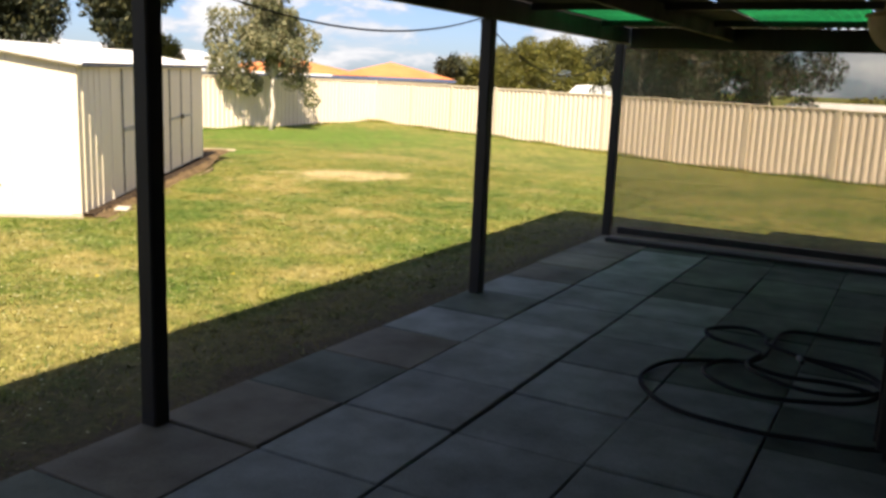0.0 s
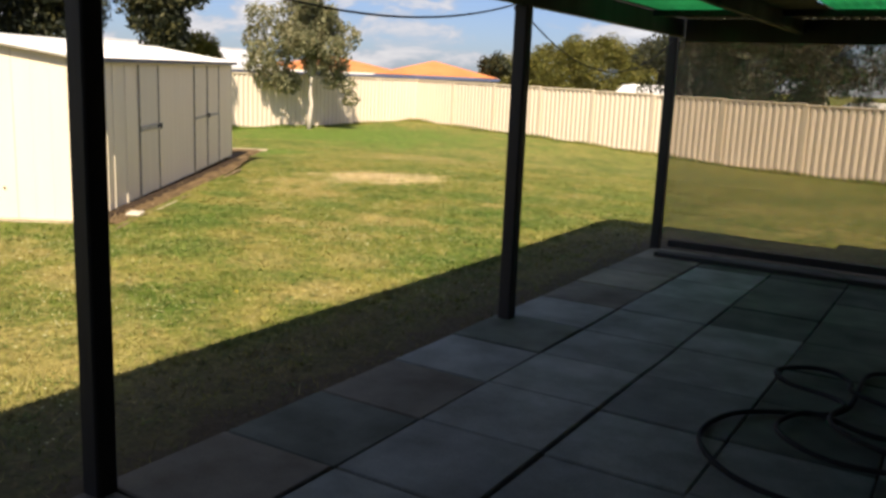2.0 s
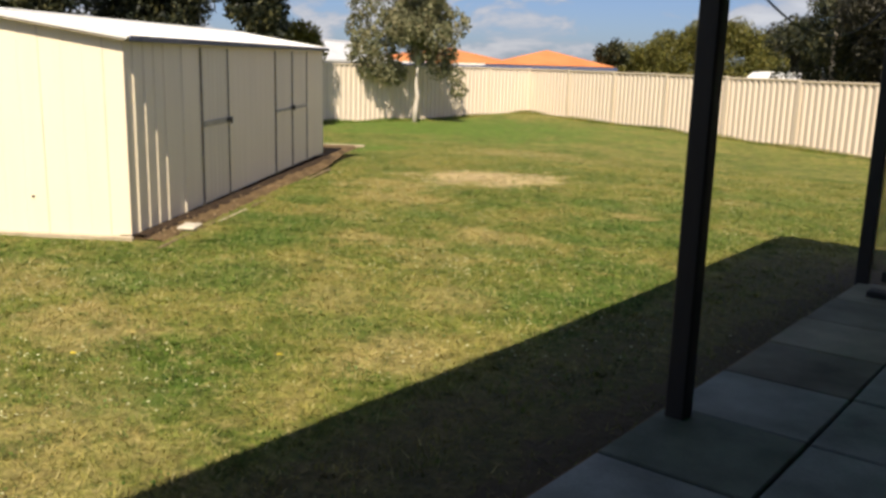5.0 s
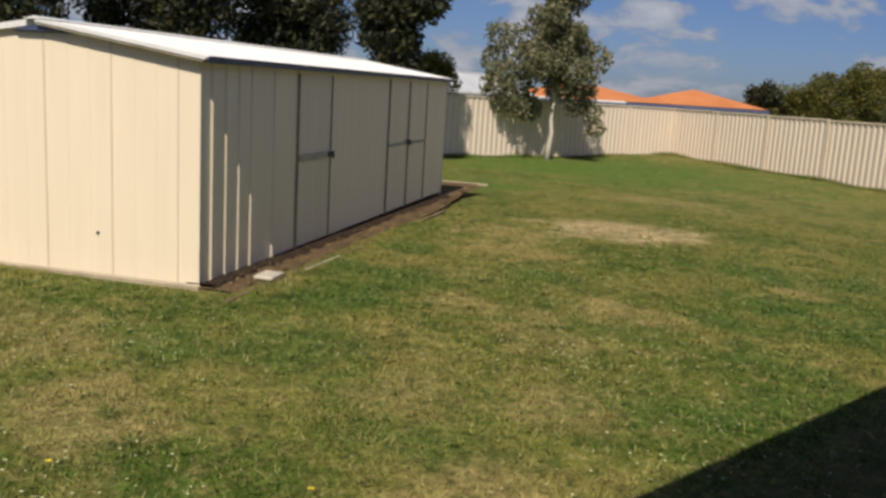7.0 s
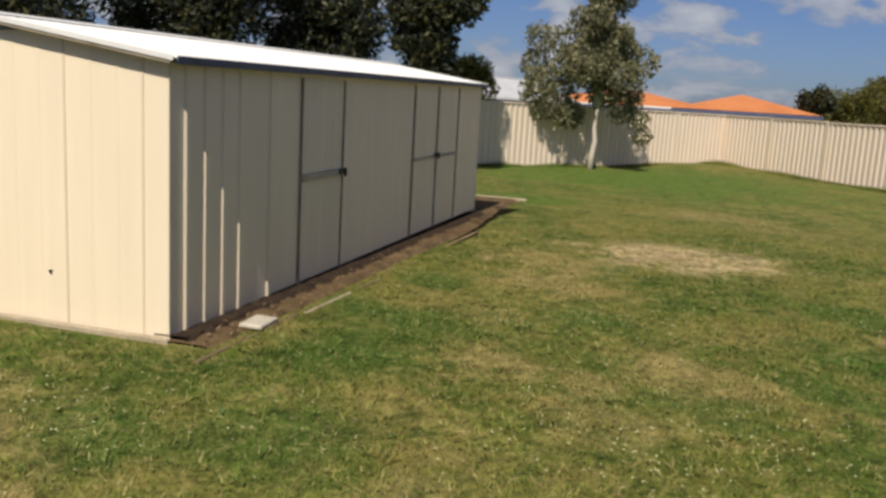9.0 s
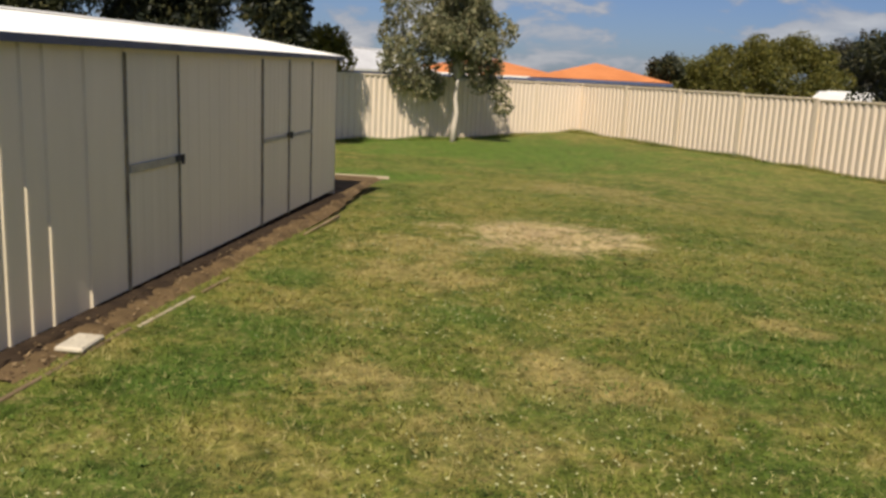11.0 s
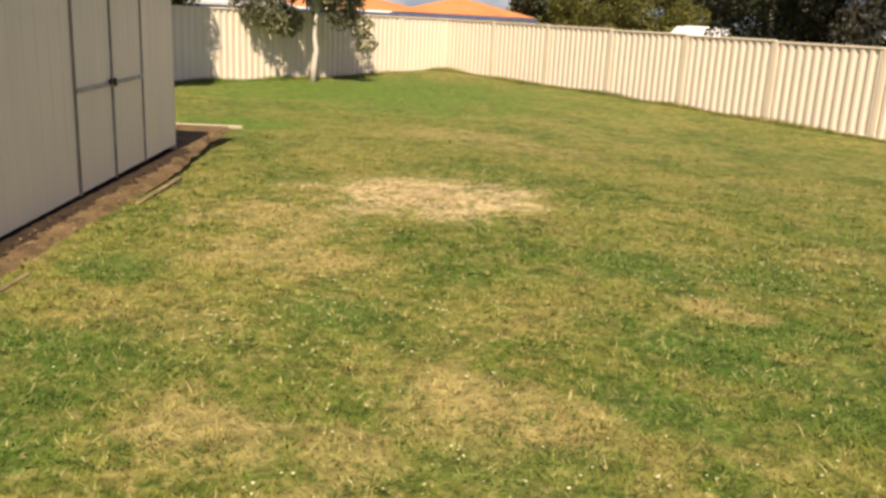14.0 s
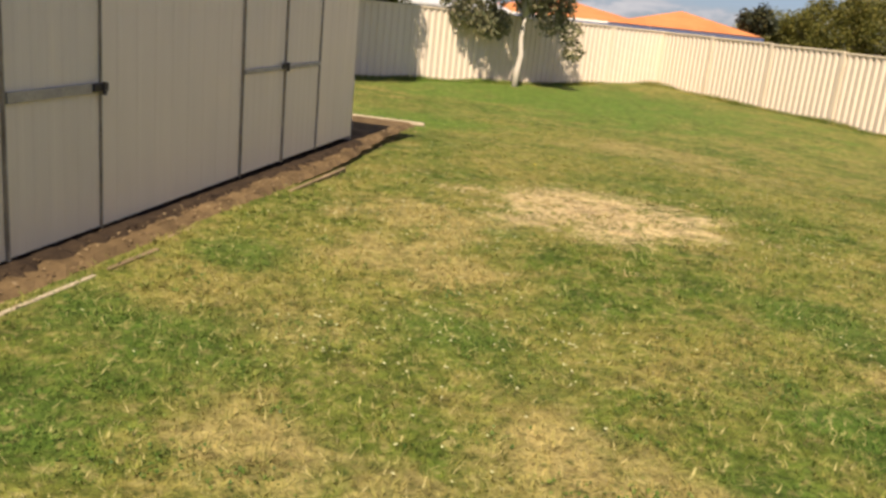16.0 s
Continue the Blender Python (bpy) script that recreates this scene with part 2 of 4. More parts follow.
M_LAWN = lawn_material()
M_BLADE = blade_material()
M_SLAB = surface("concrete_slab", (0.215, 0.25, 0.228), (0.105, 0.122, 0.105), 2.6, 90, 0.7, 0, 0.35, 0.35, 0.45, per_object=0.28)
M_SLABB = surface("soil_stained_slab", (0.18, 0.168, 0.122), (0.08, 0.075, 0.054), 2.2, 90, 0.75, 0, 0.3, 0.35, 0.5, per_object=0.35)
M_SLABG = surface("dark_greenish_slab", (0.098, 0.122, 0.092), (0.045, 0.058, 0.04), 2.4, 90, 0.75, 0, 0.3, 0.35, 0.5, per_object=0.3)
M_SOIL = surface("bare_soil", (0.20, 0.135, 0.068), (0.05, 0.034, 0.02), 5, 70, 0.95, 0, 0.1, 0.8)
M_EARTH = surface("trodden_sandy_earth", (0.19, 0.128, 0.066), (0.05, 0.034, 0.02), 4, 60, 0.95, 0, 0.1, 0.8, 0.7)
# near-black soil colour for the shadow gap below the shed wall
M_GAPSHADE = surface("gap_shade_soil", (0.050, 0.034, 0.022), (0.022, 0.015, 0.011), 9, 70, 0.95, 0, 0.1, 0.9)
M_CREAM = surface("cream_steel", (0.84, 0.73, 0.555), (0.79, 0.68, 0.505), 0.7, 5, 0.45, 0, 0.3, 0.02, 1.0, streak=True, grain=0.10)
M_DOOR = surface("cream_steel_door", (0.80, 0.705, 0.54), (0.73, 0.64, 0.48), 1.0, 6, 0.45, 0, 0.3, 0.02, 1.0, streak=True, grain=0.10)
# worn door edges, also the painted shadow line under the barge
M_SEAM = surface("weathered_seam_and_shade", (0.40, 0.35, 0.26), (0.20, 0.165, 0.115), 6, 40, 0.7, 0, 0.3, 0.2)
M_ROOFW = surface("pale_roof_steel", (0.80, 0.80, 0.78), (0.68, 0.67, 0.64), 1.5, 20, 0.4, 0.0, 0.4, 0.05, grain=0.10)
M_TRIM = surface("slate_blue_trim", (0.075, 0.10, 0.20), (0.045, 0.06, 0.12), 4, 40, 0.5, 0, 0.4, 0.1)
M_LATCH = surface("dark_latch", (0.05, 0.05, 0.052), (0.09, 0.075, 0.06), 20, 90, 0.5, 0.6, 0.4, 0.2)
M_BAR = surface("door_bar", (0.42, 0.40, 0.34), (0.30, 0.28, 0.24), 8, 60, 0.5, 0.3, 0.4, 0.1)
M_FENCE = surface("cream_fence_steel", (0.72, 0.615, 0.50), (0.66, 0.555, 0.445), 0.5, 5, 0.45, 0, 0.35, 0.05, 0.9, streak=True, grain=0.10)
M_FPOST = surface("cream_fence_post", (0.72, 0.61, 0.48), (0.64, 0.54, 0.41), 1.5, 12, 0.45, 0, 0.35, 0.05, grain=0.10)
M_POST = surface("dark_stained_timber", (0.030, 0.026, 0.022), (0.016, 0.014, 0.013), 3, 40, 0.6, 0, 0.35, 0.4, streak=True)
M_RAFTER = surface("dark_rafter_timber", (0.060, 0.045, 0.034), (0.030, 0.024, 0.020), 3, 40, 0.65, 0, 0.3, 0.4)
M_SHEET = surface("dark_roof_sheet", (0.055, 0.055, 0.052), (0.030, 0.030, 0.030), 2, 30, 0.6, 0.1, 0.4, 0.1)
M_GREEN = green_sheet_material()
M_MESH = mesh_cloth_material()
M_HOSE = surface("black_rubber_hose", (0.012, 0.014, 0.013), (0.024, 0.025, 0.024), 15, 90, 0.75, 0, 0.2, 0.2)
M_BOARD = surface("weathered_board", (0.30, 0.215, 0.13), (0.13, 0.09, 0.055), 4, 50, 0.85, 0, 0.2, 0.6, per_object=0.3)
M_PALE = surface("bleached_board", (0.46, 0.39, 0.285), (0.30, 0.245, 0.17), 5, 50, 0.85, 0, 0.2, 0.5, per_object=0.2)
M_STONE = surface("pale_broken_concrete", (0.62, 0.57, 0.47), (0.46, 0.41, 0.33), 6, 60, 0.85, 0, 0.2, 0.5)
M_BRICK = surface("house_render", (0.21, 0.155, 0.12), (0.15, 0.11, 0.085), 3, 40, 0.85, 0, 0.2, 0.4)
M_CABINET = surface("dark_cabinet_metal", (0.022, 0.022, 0.024), (0.035, 0.033, 0.032), 5, 60, 0.45, 0.3, 0.4, 0.1)
M_TILE = surface("orange_terracotta_tiles", (0.60, 0.225, 0.085), (0.46, 0.16, 0.06), 0.8, 9, 0.8, 0, 0.2, 0.3)
M_TILEGREY = surface("pale_grey_metal_roof", (0.62, 0.63, 0.64), (0.50, 0.51, 0.53), 0.6, 6, 0.45, 0, 0.4, 0.05)
M_WALLH = surface("pale_house_wall", (0.62, 0.55, 0.46), (0.5, 0.44, 0.36), 1, 12, 0.85, 0, 0.2, 0.2)
M_GLASSD = surface("dark_window_pane", (0.03, 0.035, 0.04), (0.05, 0.055, 0.06), 2, 10, 0.15, 0, 0.5, 0.02)
M_BARKP = surface("pale_gum_bark", (0.66, 0.61, 0.54), (0.40, 0.33, 0.27), 5, 40, 0.8, 0, 0.2, 0.5, streak=True)
M_BARKD = surface("dark_bark", (0.10, 0.08, 0.065), (0.05, 0.042, 0.036), 6, 40, 0.9, 0, 0.15, 0.7, streak=True)
M_GUM = leaf_material("gum_leaves", (0.085, 0.10, 0.052), (0.180, 0.185, 0.098), (0.32, 0.285, 0.165), 0.32)
M_DARKLEAF = leaf_material("dark_needles", (0.010, 0.015, 0.010), (0.022, 0.030, 0.016), (0.085, 0.080, 0.030), 0.1)
M_BUSHLEAF = leaf_material("olive_bush_leaves", (0.075, 0.085, 0.016), (0.15, 0.14, 0.025), (0.22, 0.185, 0.04), 0.2)
M_OLIVE = leaf_material("deep_olive_leaves", (0.040, 0.050, 0.010), (0.100, 0.098, 0.018), (0.165, 0.140, 0.030), 0.15)
M_BROWNLEAF = leaf_material("grey_brown_leaves", (0.012, 0.014, 0.010), (0.028, 0.028, 0.018), (0.060, 0.054, 0.034), 0.12)
M_WIRE = surface("black_cable", (0.012, 0.012, 0.013), (0.02, 0.02, 0.02), 10, 40, 0.6)
M_CLOVER = leaf_material("clover_leaves", (0.025, 0.070, 0.008), (0.06, 0.12, 0.014), (0.16, 0.21, 0.045), 0.15)
M_LITTER = leaf_material("dead_leaves", (0.05, 0.034, 0.02), (0.16, 0.10, 0.05), (0.34, 0.25, 0.14), 0.05)
M_STRAW = leaf_material("dead_straw", (0.30, 0.20, 0.09), (0.50, 0.38, 0.20), (0.66, 0.54, 0.33), 0.05)
M_WHITE = surface("white_petals_and_glints", (0.58, 0.57, 0.36), (0.40, 0.42, 0.22), 30, 90, 0.8)
M_YELLOW = surface("yellow_petals", (0.80, 0.62, 0.05), (0.70, 0.50, 0.03), 30, 90, 0.8)

# ---------------------------------------------------------------- mesh helpers


class Shape:
    """Collects solids into one mesh."""

    def __init__(self):
        self.v, self.f = [], []

    def add(self, verts, faces):
        n = len(self.v)
        self.v += [tuple(p) for p in verts]
        self.f += [tuple(i + n for i in q) for q in faces]
        return self

    def box(self, x0, x1, y0, y1, z0, z1, c=0.0, m=None):
        """A box with its long edges chamfered by c."""
        if c <= 0:
            p = [(x, y, z) for z in (z0, z1) for x, y in ((x0, y0), (x1, y0), (x1, y1), (x0, y1))]
            q = [(3, 2, 1, 0), (4, 5, 6, 7), (0, 1, 5, 4), (1, 2, 6, 5), (2, 3, 7, 6), (3, 0, 4, 7)]
        else:
            bm = bmesh.new()
            bmesh.ops.create_cube(bm, size=1.0, matrix=Matrix.Translation(((x0 + x1) / 2, (y0 + y1) / 2, (z0 + z1) / 2)) @ Matrix.Diagonal((x1 - x0, y1 - y0, z1 - z0, 1)))
            bmesh.ops.bevel(bm, geom=bm.edges[:], offset=c, segments=1, affect="EDGES")
            bm.verts.index_update()
            p = [v.co.copy() for v in bm.verts]
            q = [tuple(v.index for v in f.verts) for f in bm.faces]
            bm.free()
        if m is not None:
            p = [m @ Vector(a) for a in p]
        return self.add(p, q)

    def tube(self, points, radii, sides=8, cap=True):
        rings = []
        for i, p in enumerate(points):
            p = Vector(p)
            ahead = (Vector(points[min(i + 1, len(points) - 1)]) - Vector(points[max(i - 1, 0)])).normalized()
            u = ahead.cross(Vector((0.31, 0.95, 0.05))).normalized()
            w = ahead.cross(u)
            r = radii[i] if hasattr(radii, "__len__") else radii
            rings.append([p + (u * math.cos(a) + w * math.sin(a)) * r for a in [2 * math.pi * k / sides for k in range(sides)]])
        verts = [v for ring in rings for v in ring]
        faces = [(i * sides + k, i * sides + (k + 1) % sides, (i + 1) * sides + (k + 1) % sides, (i + 1) * sides + k) for i in range(len(rings) - 1) for k in range(sides)]
        if cap:
            faces += [tuple(range(sides))[::-1], tuple((len(rings) - 1) * sides + k for k in range(sides))]
        return self.add(verts, faces)

    def mesh(self, name, mat, smooth=False):
        me = bpy.data.meshes.new(name)
        me.from_pydata(self.v, [], self.f)
        me.materials.append(mat)
        if smooth:
            me.polygons.foreach_set("use_smooth", [True] * len(me.polygons))
        me.update()
        return me


def part(name, shape, mat, parent, label="", smooth=False, m=None):
    ob = new(name, shape.mesh(name, mat, smooth) if isinstance(shape, Shape) else shape)
    ob.parent = parent
    if m is not None:
        ob.matrix_basis = m
    if label:
        ob["label"] = label
    return ob


def thing(name, label, category, m=None, group="", kind=""):
    ob = new(name)
    if m is not None:
        ob.matrix_basis = m
    return tagged(ob, label, category, group, kind)


def axes(origin, x_axis, tilt=0.0):
    """A pose whose x axis runs along x_axis on plan, z up, raised by tilt degrees along x."""
    a = math.degrees(math.atan2(x_axis[1], x_axis[0]))
    return pose(origin[0], origin[1], origin[2], 0, 0, a) @ pose(0, 0, 0, 0, -tilt, 0)


def tri_mesh(name, verts, mat):
    n = len(verts) // 3
    me = bpy.data.meshes.new(name)
    me.vertices.add(len(verts))
    me.vertices.foreach_set("co", np.ascontiguousarray(verts, dtype=np.float32).ravel())
    me.loops.add(3 * n)
    me.loops.foreach_set("vertex_index", np.arange(3 * n))
    me.polygons.add(n)
    me.polygons.foreach_set("loop_start", np.arange(0, 3 * n, 3))
    me.materials.append(mat)
    me.update()
    return me


def smooth01(v):
    v = min(1.0, max(0.0, v))
    return v * v * (3 - 2 * v)


CORNER = Vector((-19.04, 27.05, 0))
RIGHT = Vector((0.930, -0.367, 0)).normalized()
BACK = Vector((-0.07, -0.998, 0)).normalized()


def ground_z(x, y):
    r = math.hypot(x + 2.25, y - 3.0)
    z = -0.05 - 0.26 * smooth01((r - 6.0) / 12.0)
    z += 0.012 * math.sin(x * 1.3 + 0.4) * math.sin(y * 1.1) + 0.02 * math.sin(x * 0.41 + y * 0.33)
    z -= 0.16 * smooth01((y - 10.0) / 8.0) * smooth01((x + 13.0) / 9.0)
    d = math.hypot(x - CORNER.x - 0.3, y - CORNER.y + 1.6)
    z += 0.12 * math.exp(-(d / 1.6) ** 2)
    if r > 34:
        z = z * smooth01((60 - r) / 26) - 0.6 * (1 - smooth01((60 - r) / 26))
    return z


# ---------------------------------------------------------------- setting


def build_ground():
    xs = list(np.arange(-28, 6.01, 0.35))
    ys = list(np.arange(-10, 30.01, 0.35))
    far = [40, 60, 90, 150, 300, 700, 2000]
    xs = [-28 - d for d in reversed(far)] + xs + [6 + d for d in far]
    ys = [-10 - d for d in reversed(far)] + ys + [30 + d for d in far]
    s = Shape()
    s.v = [(x, y, min(ground_z(x, y), -0.12) if (-2.25 < x < 6.1 and -9.5 < y < 5.85) else ground_z(x, y)) for y in ys for x in xs]
    w = len(xs)
    s.f = [(j * w + i, j * w + i + 1, (j + 1) * w + i + 1, (j + 1) * w + i) for j in range(len(ys) - 1) for i in range(w - 1)]
    g = new("ground", s.mesh("ground", M_LAWN, True))
    tagged(g, "patchy green and straw-coloured lawn ground with bare dry spots", "lawn", kind="structure")


build_ground()


def build_patio_base():
    s = Shape()
    s.box(-2.36, 6.0, -9.0, 6.0, -0.30, -0.028)
    ob = new("pavement_bed", s.mesh("pavement_bed", M_SOIL))
    tagged(ob, "dark sandy bed under the patio paving slabs", "paving bed", kind="structure")
    return ob


bed = build_patio_base()

HOUSE_X = 1.05


def build_house():
    s = Shape()
    s.box(HOUSE_X, HOUSE_X + 0.25, -9.0, 6.05, -0.1, 2.34)
    wall = new("wall_east", s.mesh("wall_east", M_BRICK))
    tagged(wall, "brown rendered house wall beside the patio", "wall", kind="structure")
    s = Shape()
    s.box(-2.3, HOUSE_X, -9.0, -8.75, -0.1, 2.34)
    wall = new("wall_south", s.mesh("wall_south", M_BRICK))
    tagged(wall, "brown rendered house wall closing the patio", "wall", kind="structure")
    s = Shape()
    s.box(HOUSE_X + 0.25, 6.0, 5.8, 6.05, -0.1, 2.34)
    wall = new("wall_north", s.mesh("wall_north", M_BRICK))
    tagged(wall, "brown rendered end wall of the house", "wall", kind="structure")
    s = Shape()
    e0, e1, y0, y1 = 0.32, 9.0, -12.0, 6.2
    mx, za, zb = 4.6, 2.36, 3.3
    for d in (0.0, 0.06):
        s.v += [(e0, y0, za + d), (e0, y1, za + d), (e1, y1, za + d), (e1, y0, za + d), (mx, y1 - 4.3, zb + d), (mx, y0 + 4.3, zb + d)]
    low = [(0, 1, 4, 5), (1, 2, 4), (2, 3, 5, 4), (3, 0, 5)]
    s.f += [q[::-1] for q in low] + [tuple(i + 6 for i in q) for q in low] + [(0, 6, 7, 1), (1, 7, 8, 2), (2, 8, 9, 3), (3, 9, 6, 0)]
    roof = new("house_roof", s.mesh("house_roof", M_SHEET))
    tagged(roof, "dark sloping roof of the house above the patio", "roof", kind="structure")


build_house()

# ---------------------------------------------------------------- patio cover
POSTS = ((-2.25, -3.24), (-2.29, -0.21), (-2.25, 2.84), (-2.31, 6.02))
POST_X = -2.25
BEAM_Z = 1.985


def build_cover():
    cover = thing("patio_cover", "dark timber patio cover with green translucent roof panels", "patio cover", pose(0, 0, 0))
    for px, y in POSTS:
        part("post", Shape().box(-0.044, 0.044, -0.044, 0.044, -0.03, BEAM_Z - 0.02, 0.008), M_POST, cover, "dark stained square timber post", m=pose(px, y, 0))
    part("edge_beam", Shape().box(-0.03, 0.03, -8.7, 6.05, -0.02, 0.146, 0.006), M_POST, cover, "dark edge beam on the posts", m=pose(POST_X, 0, BEAM_Z))
    part("end_beam", Shape().box(POST_X + 0.04, HOUSE_X, -0.03, 0.03, -0.06, 0.143, 0.006), M_POST, cover, "dark end beam", m=pose(0, 6.04, BEAM_Z))
    for x in (-1.22,):
        part("rafter", Shape().box(-0.025, 0.025, -8.7, 6.0, 0.0, 0.12, 0.005), M_RAFTER, cover, "brown rafter", m=pose(x, 0, BEAM_Z + 0.015))
    for k in range(9):
        y = 5.1 - 1.62 * k
        part("purlin", Shape().box(POST_X + 0.04, HOUSE_X - 0.02, -0.02, 0.02, 0.0, 0.05, 0.004), M_POST, cover, m=pose(0, y, BEAM_Z + 0.095))
    part("gutter", Shape().box(-0.03, 0.03, -8.75, 5.98, 0.0, 0.09, 0.012), M_POST, cover, "dark gutter along the roof edge", m=pose(POST_X - 0.005, 0, BEAM_Z + 0.075))

    def sheet(x0, x1, y0, y1):
        s = Shape()
        n = max(2, int(round((x1 - x0) / 0.038)))
        prof = [(x0 + (x1 - x0) * i / n, 0.009 * math.cos(i * math.pi)) for i in range(n + 1)]
        for lift in (0.0, 0.004):
            s.v += [(x, y, z + lift) for y in (y0, y1) for x, z in prof]
        w = n + 1
        for i in range(n):
            s.f += [(i, w + i, w + i + 1, i + 1), (2 * w + i, 2 * w + i + 1, 3 * w + i + 1, 3 * w + i)]
        return s

    zs = BEAM_Z + 0.155
    greens = ((-2.19, -1.27, 4.05, 5.6), (-0.87, 0.08, 4.15, 5.62))
    cols = sorted({-2.21, HOUSE_X - 0.05, *[v for g in greens for v in g[:2]]})
    for a, c in zip(cols, cols[1:]):
        hit = [g for g in greens if abs(g[0] - a) < 0.01]
        spans = [(-8.7, 6.09)] if not hit else [(-8.7, hit[0][2]), (hit[0][3], 6.09)]
        for y0, y1 in spans:
            part("roof_sheet", sheet(a, c, y0, y1), M_SHEET, cover, "dark corrugated roof sheet", m=pose(0, 0, zs))
        if hit:
            part("translucent_panel", sheet(a, c, hit[0][2], hit[0][3]), M_GREEN, cover, "green translucent corrugated roof panel", m=pose(0, 0, zs))


build_cover()


def build_screen():
    sc = thing("mesh_screen", "brownish see-through shade mesh screen between post and house", "mesh screen", pose(0, 6.02, 0))
    s = Shape().box(POST_X - 0.02, HOUSE_X - 0.01, -0.0015, 0.0015, 0.10, BEAM_Z - 0.06)
    part("mesh_cloth", s, M_MESH, sc, "see-through brown shade mesh")
    part("bottom_rail", Shape().box(POST_X + 0.06, HOUSE_X - 0.01, -0.03, 0.03, 0.03, 0.10, 0.006), M_POST, sc, "dark timber bottom rail")
    part("sill", Shape().box(POST_X + 0.06, HOUSE_X - 0.01, -0.42, -0.30, -0.02, 0.04, 0.008), M_POST, sc, "dark timber sill on the paving")


build_screen()


def build_hose():
    hose = thing("garden_hose", "coiled black rubber garden hose lying on the slabs", "hose", pose(0, 0, 0.016))
    pts = []

    def loop(cx, cy, rx, ry, a0, a1, n, z=0.0, turn=0.0):
        for i in range(n):
            a = radians(a0 + (a1 - a0) * i / (n - 1))
            x, y = rx * math.cos(a), ry * math.sin(a)
            c, q = math.cos(radians(turn)), math.sin(radians(turn))
            pts.append((cx + x * c - y * q, cy + x * q + y * c, z + 0.012 * (i % 3 == 0)))

    loop(0.30, 3.0, 0.5, 0.16, 60, 160, 5)
    loop(-0.05, 1.72, 0.62, 0.55, 95, 300, 12)
    loop(0.22, 1.6, 0.5, 0.48, -70, 120, 9, 0.02)
    loop(0.05, 2.0, 0.46, 0.36, 120, 400, 12, 0.02, 20)
    loop(-0.36, 2.72, 0.20, 0.20, -40, 280, 9, 0.02)
    loop(0.15, 2.1, 0.36, 0.30, 150, 480, 12, 0.04, -15)
    cu = bpy.data.curves.new("hose", "CURVE")
    cu.dimensions, cu.bevel_depth, cu.bevel_resolution, cu.resolution_u = "3D", 0.0125, 2, 6
    sp = cu.splines.new("NURBS")
    sp.points.add(len(pts) - 1)
    for p, q in zip(sp.points, pts):
        p.co = (*q, 1)
    sp.order_u, sp.use_endpoint_u = 4, True
    cu.materials.append(M_HOSE)
    tmp = new("hose_line", cu)
    dg = bpy.context.evaluated_depsgraph_get()
    me = bpy.data.meshes.new_from_object(tmp.evaluated_get(dg))
    bpy.data.objects.remove(tmp)
    part("hose_coil", me, M_HOSE, hose)
    end = pts[-1]
    part("nozzle", Shape().tube([(end[0], end[1], end[2]), (end[0] + 0.02, end[1] - 0.05, end[2]), (end[0] + 0.03, end[1] - 0.09, end[2])], [0.016, 0.02, 0.012], 10), M_LATCH, hose, "dark hose fitting")


build_hose()


def build_cabinet():
    c = thing("storage_cabinet", "low dark metal cabinet standing on the patio by the wall", "cabinet", pose(0.50, 1.18, 0))
    part("body", Shape().box(0.0, 0.50, 0.0, 0.9, 0.05, 0.82, 0.008), M_CABINET, c)
    part("top", Shape().box(-0.015, 0.51, -0.015, 0.915, 0.82, 0.85, 0.008), M_CABINET, c)
    for y in (0.02, 0.455):
        d = part("door", Shape().box(-0.014, -0.001, y, y + 0.425, 0.08, 0.80, 0.004), M_CABINET, c)
        part("handle", Shape().box(-0.035, -0.013, y + 0.2, y + 0.22, 0.40, 0.55, 0.004), M_LATCH, d)
    for x, y in ((0.03, 0.03), (0.43, 0.03), (0.03, 0.83), (0.43, 0.83)):
        part("foot", Shape().box(x, x + 0.04, y, y + 0.04, -0.002, 0.052), M_LATCH, c)


build_cabinet()


def build_basket():
    b = thing("hanging_basket", "pale brown fibre hanging basket under the patio roof", "basket", pose(0.40, 0.65, 1.68))
    s = Shape()
    rings, sides = 7, 14
    for i in range(rings):
        a = i / (rings - 1) * math.pi / 2
        s.v += [(0.11 * math.sin(a) * math.cos(2 * math.pi * k / sides), 0.11 * math.sin(a) * math.sin(2 * math.pi * k / sides), 0.13 * (1 - math.cos(a))) for k in range(sides)]
    for i in range(rings - 1):
        s.f += [(i * sides + k, i * sides + (k + 1) % sides, (i + 1) * sides + (k + 1) % sides, (i + 1) * sides + k) for k in range(sides)]
    part("bowl", s, M_PALE, b, "pale brown fibre bowl", smooth=True)
    part("rim", Shape().tube([(0.112 * math.cos(a), 0.112 * math.sin(a), 0.13) for a in [2 * math.pi * k / 20 for k in range(21)]], 0.007, 6), M_BOARD, b)
    for k in range(3):
        a = 2 * math.pi * k / 3
        part("cord", Shape().tube([(0.11 * math.cos(a), 0.11 * math.sin(a), 0.13), (0.0, 0.0, 0.40)], 0.005, 6), M_PALE, b, "pale cord")
    part("hook", Shape().tube([(0, 0, 0.40), (0.01, 0, 0.45), (0, 0, 0.50)], 0.006, 6), M_LATCH, b)


build_basket()

# ---------------------------------------------------------------- shed
SHED_A = Vector((-7.25, 3.41, -0.105))
SHED_D = Vector((-0.550, 0.835, 0))
SHED_L, SHED_W, EAVE, RIDGE = 6.70, 2.50, 1.655, 1.84
SHED_M = axes(SHED_A, SHED_D, 0.5)


